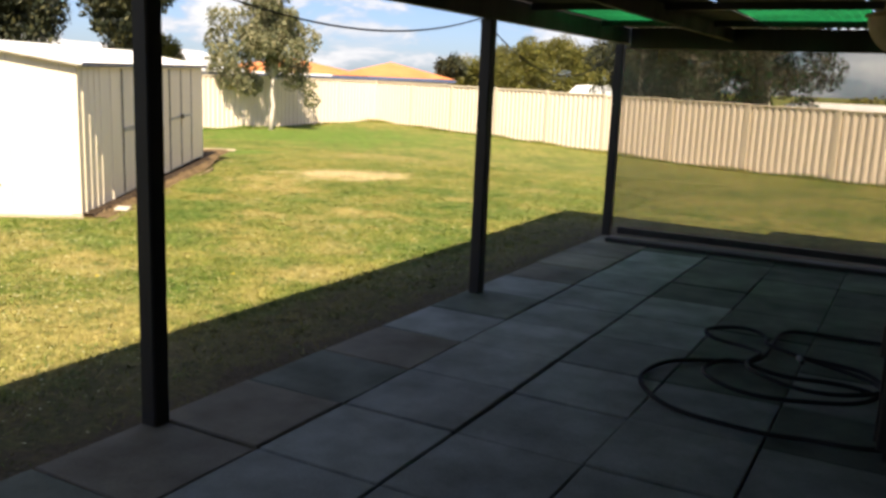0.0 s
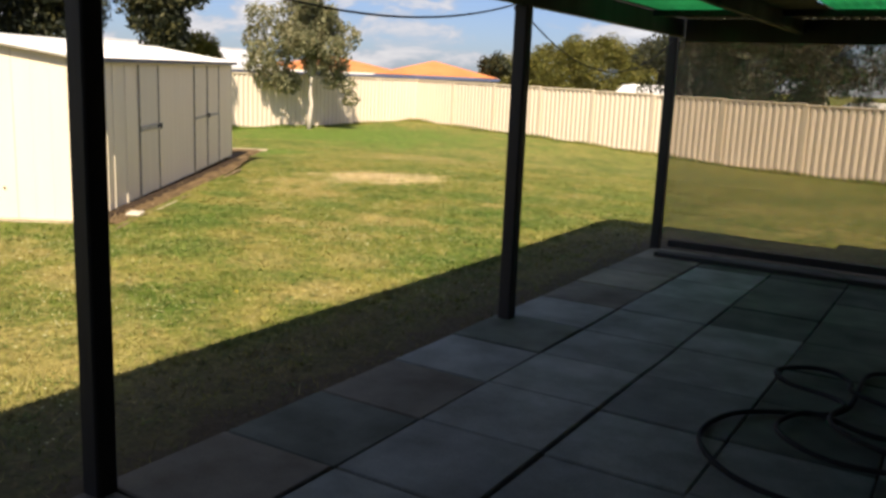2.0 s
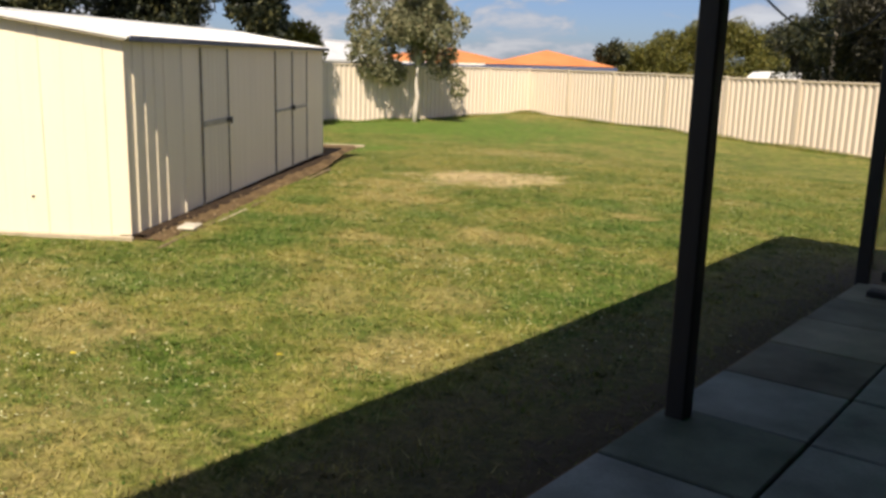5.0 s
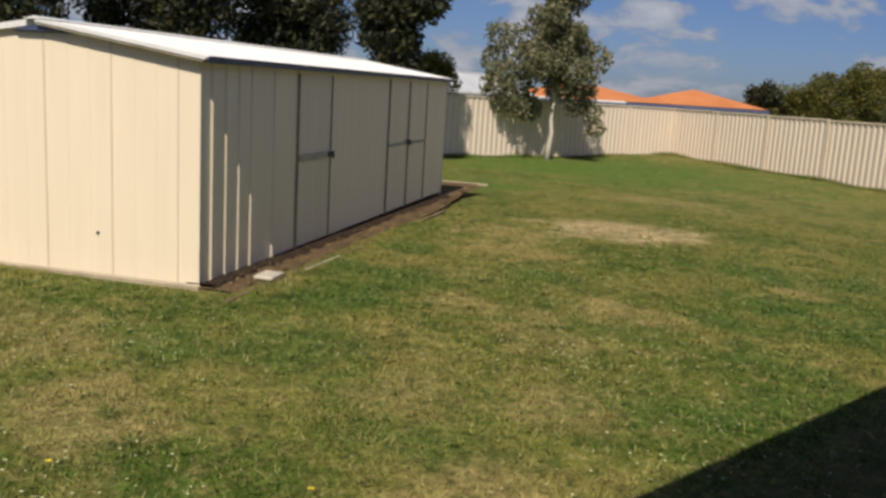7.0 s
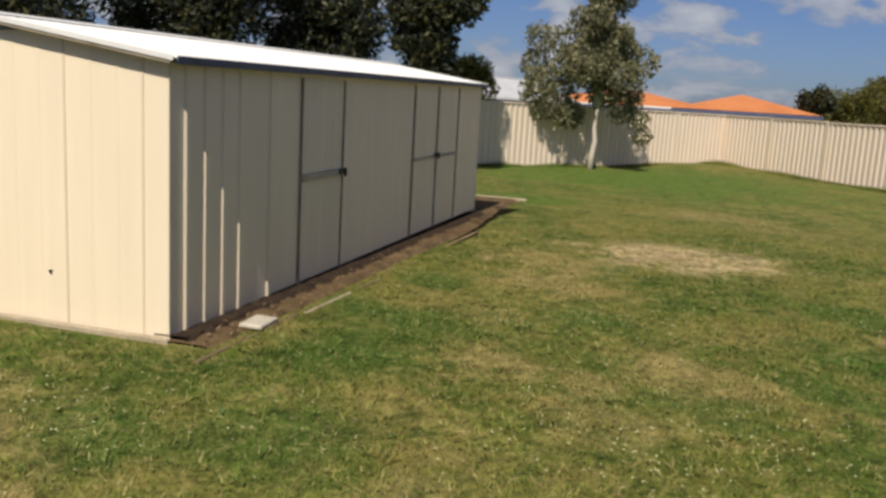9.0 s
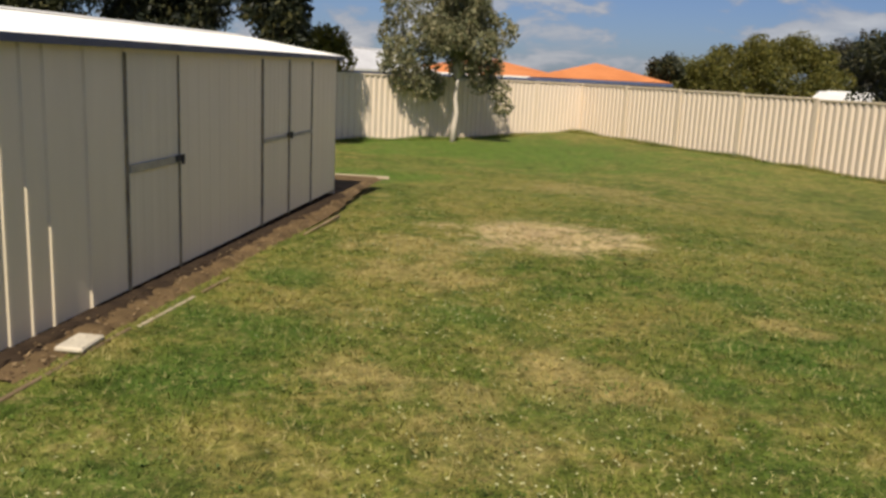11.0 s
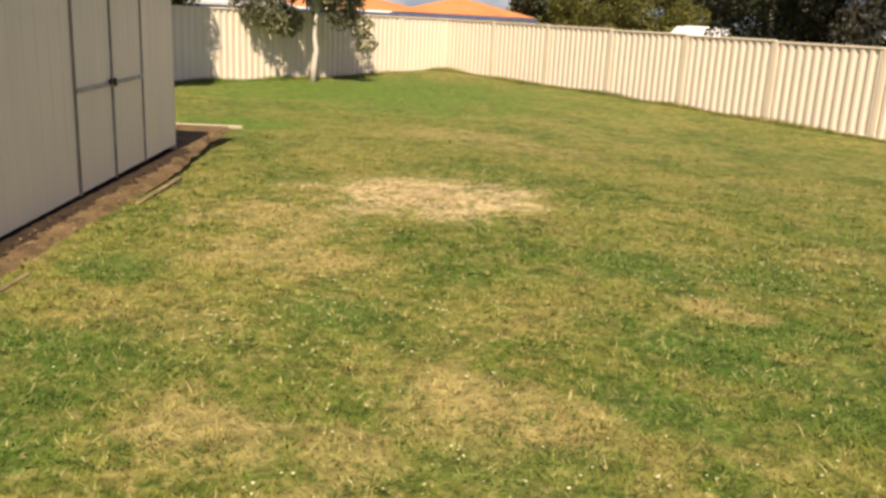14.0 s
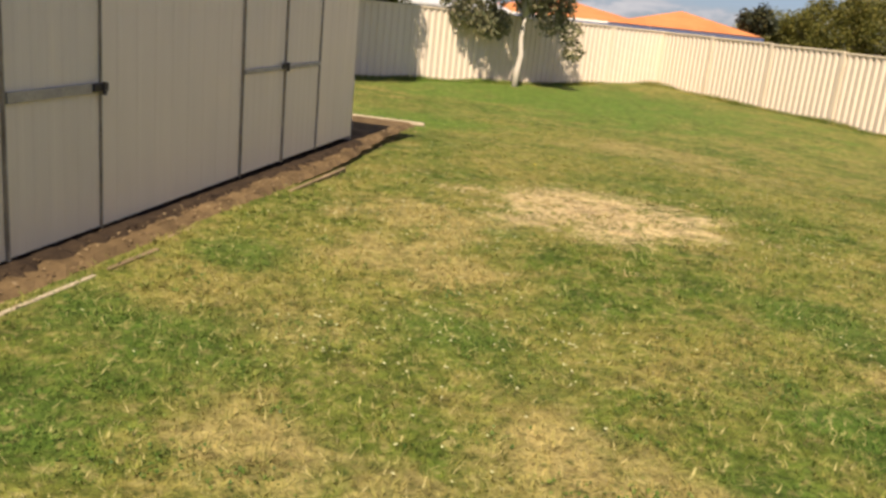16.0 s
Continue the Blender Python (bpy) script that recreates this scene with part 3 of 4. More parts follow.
def ribbed(x0, x1, z0, z1, pitch=0.175, deep=0.012, flat=0.03, top=None, start=0.0):
    """A wall sheet along x with narrow upright ribs standing proud towards -y, 2 mm thick."""
    prof = [(x0, 0.0)]
    k = math.ceil((x0 + 0.02 - start) / pitch)
    while start + k * pitch < x1 - 0.03:
        c = start + k * pitch
        prof += [(c - flat, 0.0), (c - flat * 0.45, -deep), (c + flat * 0.45, -deep), (c + flat, 0.0)]
        k += 1
    prof.append((x1, 0.0))
    s = Shape()
    n = len(prof)
    for back in (0.0, 0.003):
        s.v += [(x, y + back, z0) for x, y in prof] + [(x, y + back, z1 if top is None else top(x)) for x, y in prof]
    for i in range(n - 1):
        s.f += [(i, i + 1, n + i + 1, n + i), (2 * n + i + 1, 2 * n + i, 3 * n + i, 3 * n + i + 1)]
    return s


def build_shed():
    shed = thing("garden_shed", "cream steel garden shed with low pale gable roof, doors closed", "shed", SHED_M)
    doors = ((1.61, 2.38, 1), (4.12, 5.68, 2))
    x = 0.0
    for a, c, n in (*doors, (SHED_L, SHED_L, 0)):
        for x0, x1, pitch in ((0.0, 0.87, 0.2), (0.87, a, 0.6)) if x < 0.1 else ((x, a, 0.2),):
            part("wall_panel", ribbed(x0, x1, 0.07, EAVE, pitch, 0.012 if x < 0.1 else 0.004, 0.028, None, 1.165), M_CREAM, shed, "cream ribbed steel wall sheet")
        x = c
    for a, c, n in doors:
        w = (c - a) / n
        for k in range(n):
            d = part("door", ribbed(0.012, w - 0.012, 0.075, EAVE - 0.06, 0.118, 0.003, 0.03), M_DOOR, shed, "cream ribbed steel shed door", m=pose(a + k * w, -0.006, 0))
            part("edge_strip", Shape().box(0.002, 0.011, -0.014, 0.006, 0.06, EAVE - 0.06), M_SEAM, d, "dark weathered door edge")
            part("edge_strip", Shape().box(w - 0.011, w - 0.003, -0.014, 0.006, 0.06, EAVE - 0.06), M_SEAM, d, "dark weathered door edge")
            part("brace", Shape().box(0.02, w - 0.02, -0.020, -0.006, 0.835, 0.89 if n == 1 else 0.868, 0.003), M_BAR, d, "grey cross brace")
            if k == 0:
                part("latch", Shape().box(w - 0.10, w + 0.03, -0.035, -0.018, 0.845, 0.89, 0.004).box(w - 0.03, w - 0.005, -0.05, -0.03, 0.825, 0.895, 0.004), M_LATCH, d, "black latch")
        part("lintel", Shape().box(a, c, -0.004, 0.02, EAVE - 0.06, EAVE), M_CREAM, shed)
    mid = SHED_W / 2

    def gable(v):
        return EAVE + (RIDGE - EAVE) * (1 - abs(v - mid) / mid)

    for k, xe in ((0, 0.0), (1, SHED_L)):
        turn = pose(xe, SHED_W, 0, 0, 0, -90) if k == 0 else pose(xe, 0, 0, 0, 0, 90)
        joints = (0.0, 0.17, 0.70, 1.25, 1.80, 2.33, SHED_W)
        for q in range(6):
            lo, hi = joints[q], joints[q + 1]
            s = ribbed(lo + 0.004, hi - 0.004, 0.0, 1.0, 0.18, 0.003, 0.01, gable)
            part("gable_panel", s, M_CREAM, shed, "cream steel gable sheet", m=turn)
            if q:
                part("seam", Shape().box(lo - 0.007, lo + 0.007, -0.005, 0.004, 0.0, gable(lo) - 0.02), M_FPOST, shed, m=turn)
        if k == 0:
            part("ridge_vent", Shape().add([(mid - 0.2, -0.052, RIDGE - 0.062), (mid + 0.2, -0.052, RIDGE - 0.062), (mid, -0.052, RIDGE - 0.020), (mid - 0.24, 0.0, RIDGE - 0.075), (mid + 0.24, 0.0, RIDGE - 0.075), (mid, 0.0, RIDGE - 0.012)], [(0, 1, 2), (5, 4, 3), (0, 3, 4, 1), (1, 4, 5, 2), (2, 5, 3, 0)]), M_TRIM, shed, "slate grey gable plate under the ridge", m=turn)
            part("bolt", Shape().tube([(1.68, -0.010, 0.365), (1.68, 0.0, 0.365)], 0.011, 8), M_LATCH, shed, "dark bolt head", m=turn)
    part("back_wall", ribbed(0, SHED_L, 0, EAVE), M_CREAM, shed, m=pose(SHED_L, SHED_W, 0, 0, 0, 180))
    for cx, cy in ((0, 0), (SHED_L, 0), (0, SHED_W), (SHED_L, SHED_W)):
        part("corner_post", Shape().box(cx - 0.004, cx + 0.004, cy - 0.004, cy + 0.004, 0, EAVE - 0.004), M_FPOST, shed, "cream corner flashing")
    over = 0.08
    slope = math.atan2(RIDGE - EAVE, mid)
    run = (mid + over) / math.cos(slope)
    for k in (0, 1):
        s = Shape()
        n = int((SHED_L + 0.12) / 0.095)
        prof = []
        for i in range(n):
            u = -0.08 + (SHED_L + 0.12) * i / n
            prof += [(u, 0.0), (u + 0.045, 0.0), (u + 0.055, 0.012), (u + 0.085, 0.012)]
        prof.append((SHED_L + 0.04, 0.0))
        w = len(prof)
        for lift in (0.012, 0.008):
            s.v += [(u, 0.0, z + lift) for u, z in prof] + [(u, run, z + lift) for u, z in prof]
        for i in range(w - 1):
            s.f += [(i, i + 1, w + i + 1, w + i), (2 * w + i + 1, 2 * w + i, 3 * w + i, 3 * w + i + 1)]
        base = pose(0, -over, EAVE - over * math.tan(slope), math.degrees(slope), 0, 0)
        if k:
            base = pose(SHED_L, SHED_W, 0, 0, 0, 180) @ base
        part("roof_sheet", s, M_ROOFW, shed, "pale ribbed steel roof sheet", m=base)
        part("barge_trim", Shape().box(-0.085, -0.076, 0.0, run, -0.004, 0.024), M_ROOFW, shed, "pale barge flashing", m=base)
        part("barge_trim", Shape().box(SHED_L + 0.036, SHED_L + 0.045, 0.0, run, -0.018, 0.026), M_ROOFW, shed, "pale barge flashing", m=base)
        # the shadow line below the roof edge, modelled as a dark strip
        part("barge_shade", Shape().box(-0.078, -0.003, 0.02, run, -0.022, -0.006), M_SEAM, shed, "dark strip drawn as the shadow line under the barge flashing", m=base)
        part("eave_trim", Shape().box(-0.04, SHED_L + 0.04, -0.006, 0.004, -0.022, 0.024), M_TRIM, shed, "slate blue eave edge", m=base)
    part("ridge_cap", Shape().add([(-0.09, mid - 0.1, RIDGE + 0.015), (-0.09, mid, RIDGE + 0.036), (-0.09, mid + 0.1, RIDGE + 0.015), (SHED_L + 0.05, mid - 0.1, RIDGE + 0.015), (SHED_L + 0.05, mid, RIDGE + 0.036), (SHED_L + 0.05, mid + 0.1, RIDGE + 0.015)],
                                  [(0, 3, 4, 1), (1, 4, 5, 2), (0, 1, 2), (3, 5, 4), (0, 2, 5, 3)]), M_ROOFW, shed, "pale ridge cap")


build_shed()


def build_shed_pad():
    rnd = random.Random(4)
    m = axes((SHED_A.x, SHED_A.y, -0.052), SHED_D)
    s = Shape()
    n = 80
    for i in range(n + 1):
        u = -0.03 + 8.85 * i / n
        e = -0.31 + 0.17 * smooth01((u - 5.2) / 2.5)
        s.v += [(u, e + rnd.uniform(-0.022, 0.015), -0.03), (u, e + 0.07, 0.010 + rnd.uniform(-0.010, 0.012)), (u, 1.2, 0.0), (u, 2.8, 0.0)]
    for i in range(n):
        for k in range(3):
            s.f.append((i * 4 + k, (i + 1) * 4 + k, (i + 1) * 4 + k + 1, i * 4 + k + 1))
    pad = new("ground_pad", s.mesh("ground_pad", M_EARTH))
    pad.matrix_basis = m
    tagged(pad, "bare brown earth pad under and around the shed", "earth pad", kind="structure")
    # ragged dark strip that paints the shadow gap under the wall sheets
    s = Shape()
    n = 120
    for i in range(n + 1):
        u = -0.01 + 6.75 * i / n
        s.v += [(u, -0.15 + rnd.uniform(-0.06, 0.035), 0.002), (u, -0.11, 0.022 + rnd.uniform(-0.006, 0.010)), (u, 0.10, 0.024)]
    for i in range(n):
        for k in range(2):
            s.f.append((i * 3 + k, (i + 1) * 3 + k, (i + 1) * 3 + k + 1, i * 3 + k + 1))
    gap_strip = new("wall_foot_shade", s.mesh("wall_foot_shade", M_GAPSHADE))
    gap_strip.matrix_basis = m
    tagged(gap_strip, "dark soil strip drawn as the shadow gap along the foot of the shed wall", "soil", kind="structure")
    spans = ((-0.30, 0.95, M_BOARD), (1.0, 1.76, M_PALE), (1.86, 2.3, M_BOARD), (2.5, 3.9, M_BOARD), (4.2, 5.4, M_BOARD), (6.2, 6.9, M_BOARD))
    for a, c, mat in spans:
        b = Shape().box(a, c, -0.013, 0.013, -0.04, 0.010, 0.004)
        ob = new("edging_board", b.mesh("edging_board", mat))
        ob.matrix_basis = m @ pose(0, -0.35 + 0.10 * smooth01((a - 4.0) / 2.0) + rnd.uniform(-0.02, 0.02), -0.012, rnd.uniform(-12, 12), rnd.uniform(-0.5, 0.5), rnd.uniform(-1.8, 1.8))
        tagged(ob, "weathered timber edging board lying along the shed", "edging board", "edging boards by the shed")
    ob = new("edging_board", Shape().box(-0.05, 2.4, -0.025, 0.025, -0.03, 0.012, 0.006).mesh("edging_board", M_PALE))
    ob.matrix_basis = m @ pose(8.82, -0.2, 0.01, 0, 0, 92)
    tagged(ob, "bleached timber edging board behind the shed", "edging board", "edging boards by the shed")
    ob = new("edging_board", Shape().box(-1.28, 1.26, -0.022, 0.022, -0.03, 0.012, 0.005).mesh("edging_board", M_PALE))
    ob.matrix_basis = m @ pose(-0.055, 1.25, 0.004, 0, 0, 90.6)
    tagged(ob, "bleached timber board along the foot of the shed gable", "edging board", "edging boards by the shed")
    gen = np.random.default_rng(17)
    n = 1100
    u, v = gen.uniform(-0.05, 8.7, n), -np.abs(gen.normal(0.2, 0.1, n))
    z = gen.uniform(0.006, 0.03, n)
    a, q = gen.uniform(0, 2 * np.pi, n), gen.uniform(0.008, 0.022, n)
    p = [np.stack([u + q * np.cos(a + k * 2.1), v + 0.6 * q * np.sin(a + k * 2.1), z + q * gen.normal(0, 0.25, n)], 1) for k in range(3)]
    ob = new("leaf_litter", tri_mesh("leaf_litter", np.stack(p, 1).reshape(-1, 3), M_LITTER))
    ob.matrix_basis = m
    tagged(ob, "brown dead leaves and chips on the earth beside the shed", "leaf litter", kind="stuff")
    for u, v, w, h, t in ((0.56, -0.27, 0.30, 0.15, 8),):
        ob = new("broken_slab", Shape().box(-w / 2, w / 2, -h / 2, h / 2, 0.0, 0.03, 0.008).mesh("broken_slab", M_STONE))
        ob.matrix_basis = m @ pose(u, v, -0.006, 2, 3, t)
        tagged(ob, "pale broken concrete slab lying beside the shed wall", "slab")


build_shed_pad()

# ---------------------------------------------------------------- fences


def fence_sheet(length, height):
    s = Shape()
    n = 12
    p = length / n
    prof = []
    for i in range(n):
        u = i * p
        prof += [(u, 0.0), (u + 0.36 * p, 0.0), (u + 0.5 * p, -0.030), (u + 0.86 * p, -0.030)]
    prof.append((length, 0.0))
    w = len(prof)
    for back in (0.0, 0.004):
        s.v += [(x, y + back, 0.0) for x, y in prof] + [(x, y + back, height) for x, y in prof]
    for i in range(w - 1):
        s.f += [(i, i + 1, w + i + 1, w + i), (2 * w + i + 1, 2 * w + i, 3 * w + i, 3 * w + i + 1)]
    return s.mesh("infill_sheet", M_FENCE)


def build_fence(name, origin, along, count, tops, pitch=2.38):
    fence = thing(name, "cream ribbed steel boundary fence with flat posts and rails", "fence", axes((origin.x, origin.y, 0), along), kind="structure")
    high = 1.72
    sheet = fence_sheet(pitch - 0.03, high)
    post = Shape().box(-0.05, 0.05, -0.045, 0.032, -0.25, high + 0.015, 0.004).mesh("post", M_FPOST)
    rail = Shape().box(0.03, pitch - 0.03, -0.045, 0.026, -0.02, 0.022, 0.004).mesh("rail", M_FPOST)
    for k in range(count + 1):
        z = tops(k * pitch) - high
        part("post", post, M_FPOST, fence, m=pose(k * pitch, 0, z))
        if k < count:
            part("infill_sheet", sheet, M_FENCE, fence, m=pose(k * pitch + 0.015, 0, z))
            part("top_rail", rail, M_FPOST, fence, m=pose(k * pitch, 0, z + high - 0.01))
            part("bottom_rail", rail, M_FPOST, fence, m=pose(k * pitch, 0, z + 0.01))
    return fence


build_fence("fence_right", CORNER, RIGHT, 15, lambda s: 1.40 - 0.20 * smooth01((s + 2) / 26))
build_fence("fence_back", CORNER + BACK * 2.38 * 16, -BACK, 16, lambda s: 1.40)
build_fence("fence_left", CORNER + BACK * 2.38 * 16, Vector((0.98, -0.2, 0)), 12, lambda s: 1.40)

# ---------------------------------------------------------------- trees


def leaf_cloud(centres, count, size, rnd, droop=0.0, spread=1.0):
    """Many small leaves about the given (centre, radius) clumps."""
    w = np.array([r ** 2 for _, r in centres])
    pick = rnd.choice(len(centres), count, p=w / w.sum())
    cen = np.array([tuple(c) for c, _ in centres])[pick]
    rad = np.array([r for _, r in centres])[pick]
    d = rnd.normal(size=(count, 3))
    d /= np.linalg.norm(d, axis=1)[:, None]
    pos = cen + d * (rad * rnd.uniform(0.25, 1.0, count) ** 0.6 * spread)[:, None]
    u = rnd.normal(size=(count, 3))
    u[:, 2] -= droop
    u /= np.linalg.norm(u, axis=1)[:, None]
    v = np.cross(u, rnd.normal(size=(count, 3)))
    v /= np.linalg.norm(v, axis=1)[:, None]
    k = size * rnd.uniform(0.6, 1.4, count)[:, None]
    a, b, c, e = pos - u * k, pos + v * k * 0.38, pos + u * k, pos - v * k * 0.38
    verts = np.stack([a, b, c, e], 1).reshape(-1, 3)
    me = bpy.data.meshes.new("crown")
    me.vertices.add(len(verts))
    me.vertices.foreach_set("co", verts.ravel())
    me.loops.add(4 * count)
    me.loops.foreach_set("vertex_index", np.arange(4 * count))
    me.polygons.add(count)
    me.polygons.foreach_set("loop_start", np.arange(0, 4 * count, 4))
    me.update()
    return me


def build_tree(name, label, x, y, trunk_r, limbs, clumps, leaves, size, leaf, bark, seed, droop=0.0, trunk_pts=None, category="tree", dz=0.0, fork=1):
    rnd = np.random.default_rng(seed)
    z = ground_z(x, y) + dz
    t = thing(name, label, category, pose(x, y, z))
    top = max(c[2] for c, _ in clumps)
    pts = trunk_pts or [(0, 0, -0.1), (0.04, 0.02, top * 0.3), (-0.05, 0.05, top * 0.6), (0.02, 0, top * 0.95)]
    part("trunk", Shape().tube(pts, [trunk_r * (1 - 0.85 * i / (len(pts) - 1)) for i in range(len(pts))], 9), bark, t, smooth=True)
    for c, r in [q for q in clumps if q[0].z > top * 0.38][:limbs]:
        k = min(len(pts) - 2, max(fork, int(len(pts) * c[2] / top * 0.75)))
        a = Vector(pts[k])
        b = Vector(c)
        m1 = a.lerp(b, 0.45) + Vector((0, 0, -0.12 * (b - a).length))
        part("limb", Shape().tube([a, m1, b], [trunk_r * 0.42, trunk_r * 0.26, trunk_r * 0.08], 6), bark, t, smooth=True)
    me = leaf_cloud(clumps, leaves, size, rnd, droop)
    me.materials.append(leaf)
    part("crown", me, leaf, t)
    return t


def clumps_in(rnd, n, cx, cz, rx, rz, rr, hollow=0.55, ry=None, taper=0.0):
    out = []
    for _ in range(n):
        d = Vector((rnd.gauss(0, 1), rnd.gauss(0, 1), rnd.gauss(0, 1))).normalized() * rnd.uniform(hollow, 1.0)
        k = 1.0 - taper * (d.z * 0.5 + 0.5)
        out.append((Vector((cx + d.x * rx * k, d.y * (ry or rx) * k, cz + d.z * rz)), rr * rnd.uniform(0.6, 1.3)))
    return out


def plant_trees():
    r = random.Random(11)
    cl = clumps_in(r, 58, 0.0, 3.4, 1.6, 2.0, 0.40, 0.2, taper=0.5)
    cl += [(Vector((-0.5, -1.5, 1.7)), 0.40), (Vector((-0.2, -1.1, 1.45)), 0.36), (Vector((-0.4, -0.8, 1.6)), 0.4), (Vector((-0.5, -1.7, 2.3)), 0.5), (Vector((-0.3, -0.5, 1.5)), 0.34), (Vector((0.95, 1.0, 1.0)), 0.30), (Vector((0.85, 0.9, 1.45)), 0.36), (Vector((0.5, 0.5, 1.7)), 0.45), (Vector((-1.2, -1.1, 2.1)), 0.55),
           (Vector((-0.4, -0.5, 1.5)), 0.42), (Vector((-0.7, -0.6, 2.1)), 0.5), (Vector((-0.6, -0.7, 2.8)), 0.55), (Vector((-0.7, -0.5, 3.5)), 0.55), (Vector((0.6, 0.7, 2.3)), 0.5), (Vector((0.8, 0.9, 3.0)), 0.5), (Vector((-1.25, -1.15, 2.8)), 0.5), (Vector((-1.1, -1.2, 3.5)), 0.5)]
    build_tree("gum_tree", "slender pale-barked gum tree with sparse grey-green foliage on the lawn", -18.8, 20.28, 0.09, 26, cl, 21000, 0.075, M_GUM, M_BARKP, 3, 0.8,
               [(0, 0, -0.1), (0.02, 0.02, 0.45), (0.06, 0.05, 0.8), (0.02, 0.02, 1.2), (0.05, 0.05, 1.7), (0.0, 0.03, 2.6), (0.07, 0.04, 3.6), (0.02, 0.0, 5.0)], fork=4)
    # dark conifers beyond the back fence
    for k, (x, y, h, w) in enumerate(((-26.2, 1.4, 9.2, 3.0), (-26.3, 7.0, 9.7, 3.2), (-26.6, 12.0, 9.2, 3.0), (-27.0, 16.4, 8.7, 2.7))):
        rr = random.Random(30 + k)
        cl = clumps_in(rr, 60, 0, h * 0.56, w, h * 0.47, 0.85, 0.4, taper=0.35)
        build_tree("conifer", "tall dark green conifer beyond the back fence", x, y, 0.28, 10, cl, 30000, 0.10, M_DARKLEAF, M_BARKD, 50 + k, 0.2)
    rr = random.Random(34)
    build_tree("yard_tree", "tall dense dark green tree in the yard behind the shed", -18.75, 14.3, 0.16, 12, clumps_in(rr, 80, 0, 4.5, 1.25, 2.2, 0.5, 0.3, taper=0.25), 34000, 0.085, M_DARKLEAF, M_BARKD, 54, 0.2)
    rr = random.Random(77)
    build_tree("shrub_tree", "small olive-green tree growing against the back fence", -20.5, 16.9, 0.06, 5, clumps_in(rr, 28, 0, 2.1, 0.7, 0.8, 0.32, 0.25), 7500, 0.065, M_BUSHLEAF, M_BARKD, 78)
    # broad olive dome behind the fences
    rr = random.Random(5)
    cl = clumps_in(rr, 170, 0.6, 1.7, 4.9, 3.35, 0.85, 0.75, ry=4.6) + clumps_in(rr, 80, -3.9, 1.3, 2.9, 2.3, 0.8, 0.7)
    build_tree("dome_tree", "broad dome-shaped olive-green tree behind the fence", -25.5, 56.8, 0.3, 12, cl, 115000, 0.10, M_OLIVE, M_BARKD, 6, dz=0.15)
    rr = random.Random(8)
    build_tree("small_tree", "small dark open-crowned tree beside the dome-shaped tree", -25.9, 45.7, 0.1, 6, clumps_in(rr, 14, 0, 2.9, 1.0, 1.3, 0.42, 0.3), 2200, 0.14, M_DARKLEAF, M_BARKD, 9, dz=-0.2)
    rr = random.Random(13)
    build_tree("grey_tree", "grey-green tree standing behind the dome-shaped tree", -22.0, 65.7, 0.2, 8, clumps_in(rr, 40, 0, 4.0, 2.7, 2.2, 0.85), 11000, 0.16, M_BROWNLEAF, M_BARKD, 14, dz=-0.4)
    for k, (x, y, h, w) in enumerate(((-11.8, 39.0, 6.0, 2.4), (-8.7, 37.3, 7.2, 2.6), (-5.9, 38.3, 7.0, 2.6))):
        rr = random.Random(60 + k)
        cl = clumps_in(rr, 44, 0, h * 0.56, w, h * 0.44, 0.8, 0.35)
        build_tree("eucalypt", "tall dark grey-green eucalypt with pale trunk behind the fence", x, y, 0.22, 14, cl, 24000, 0.09, M_BROWNLEAF if k else M_DARKLEAF, M_BARKP, 70 + k, 0.5, dz=-0.35)
    for k, (x, y, h, w) in enumerate(((2.1, 58.9, 3.4, 4.0), (-2.3, 63.3, 3.0, 3.6), (8.2, 56.9, 4.0, 5.0))):
        rr = random.Random(90 + k)
        build_tree("far_tree", "low green tree in the distance", x, y, 0.25, 5, clumps_in(rr, 26, 0, h * 0.5, w, h * 0.5, 0.8), 5000, 0.18, M_BUSHLEAF, M_BARKD, 95 + k, dz=-1.0)


plant_trees()

# ---------------------------------------------------------------- neighbours


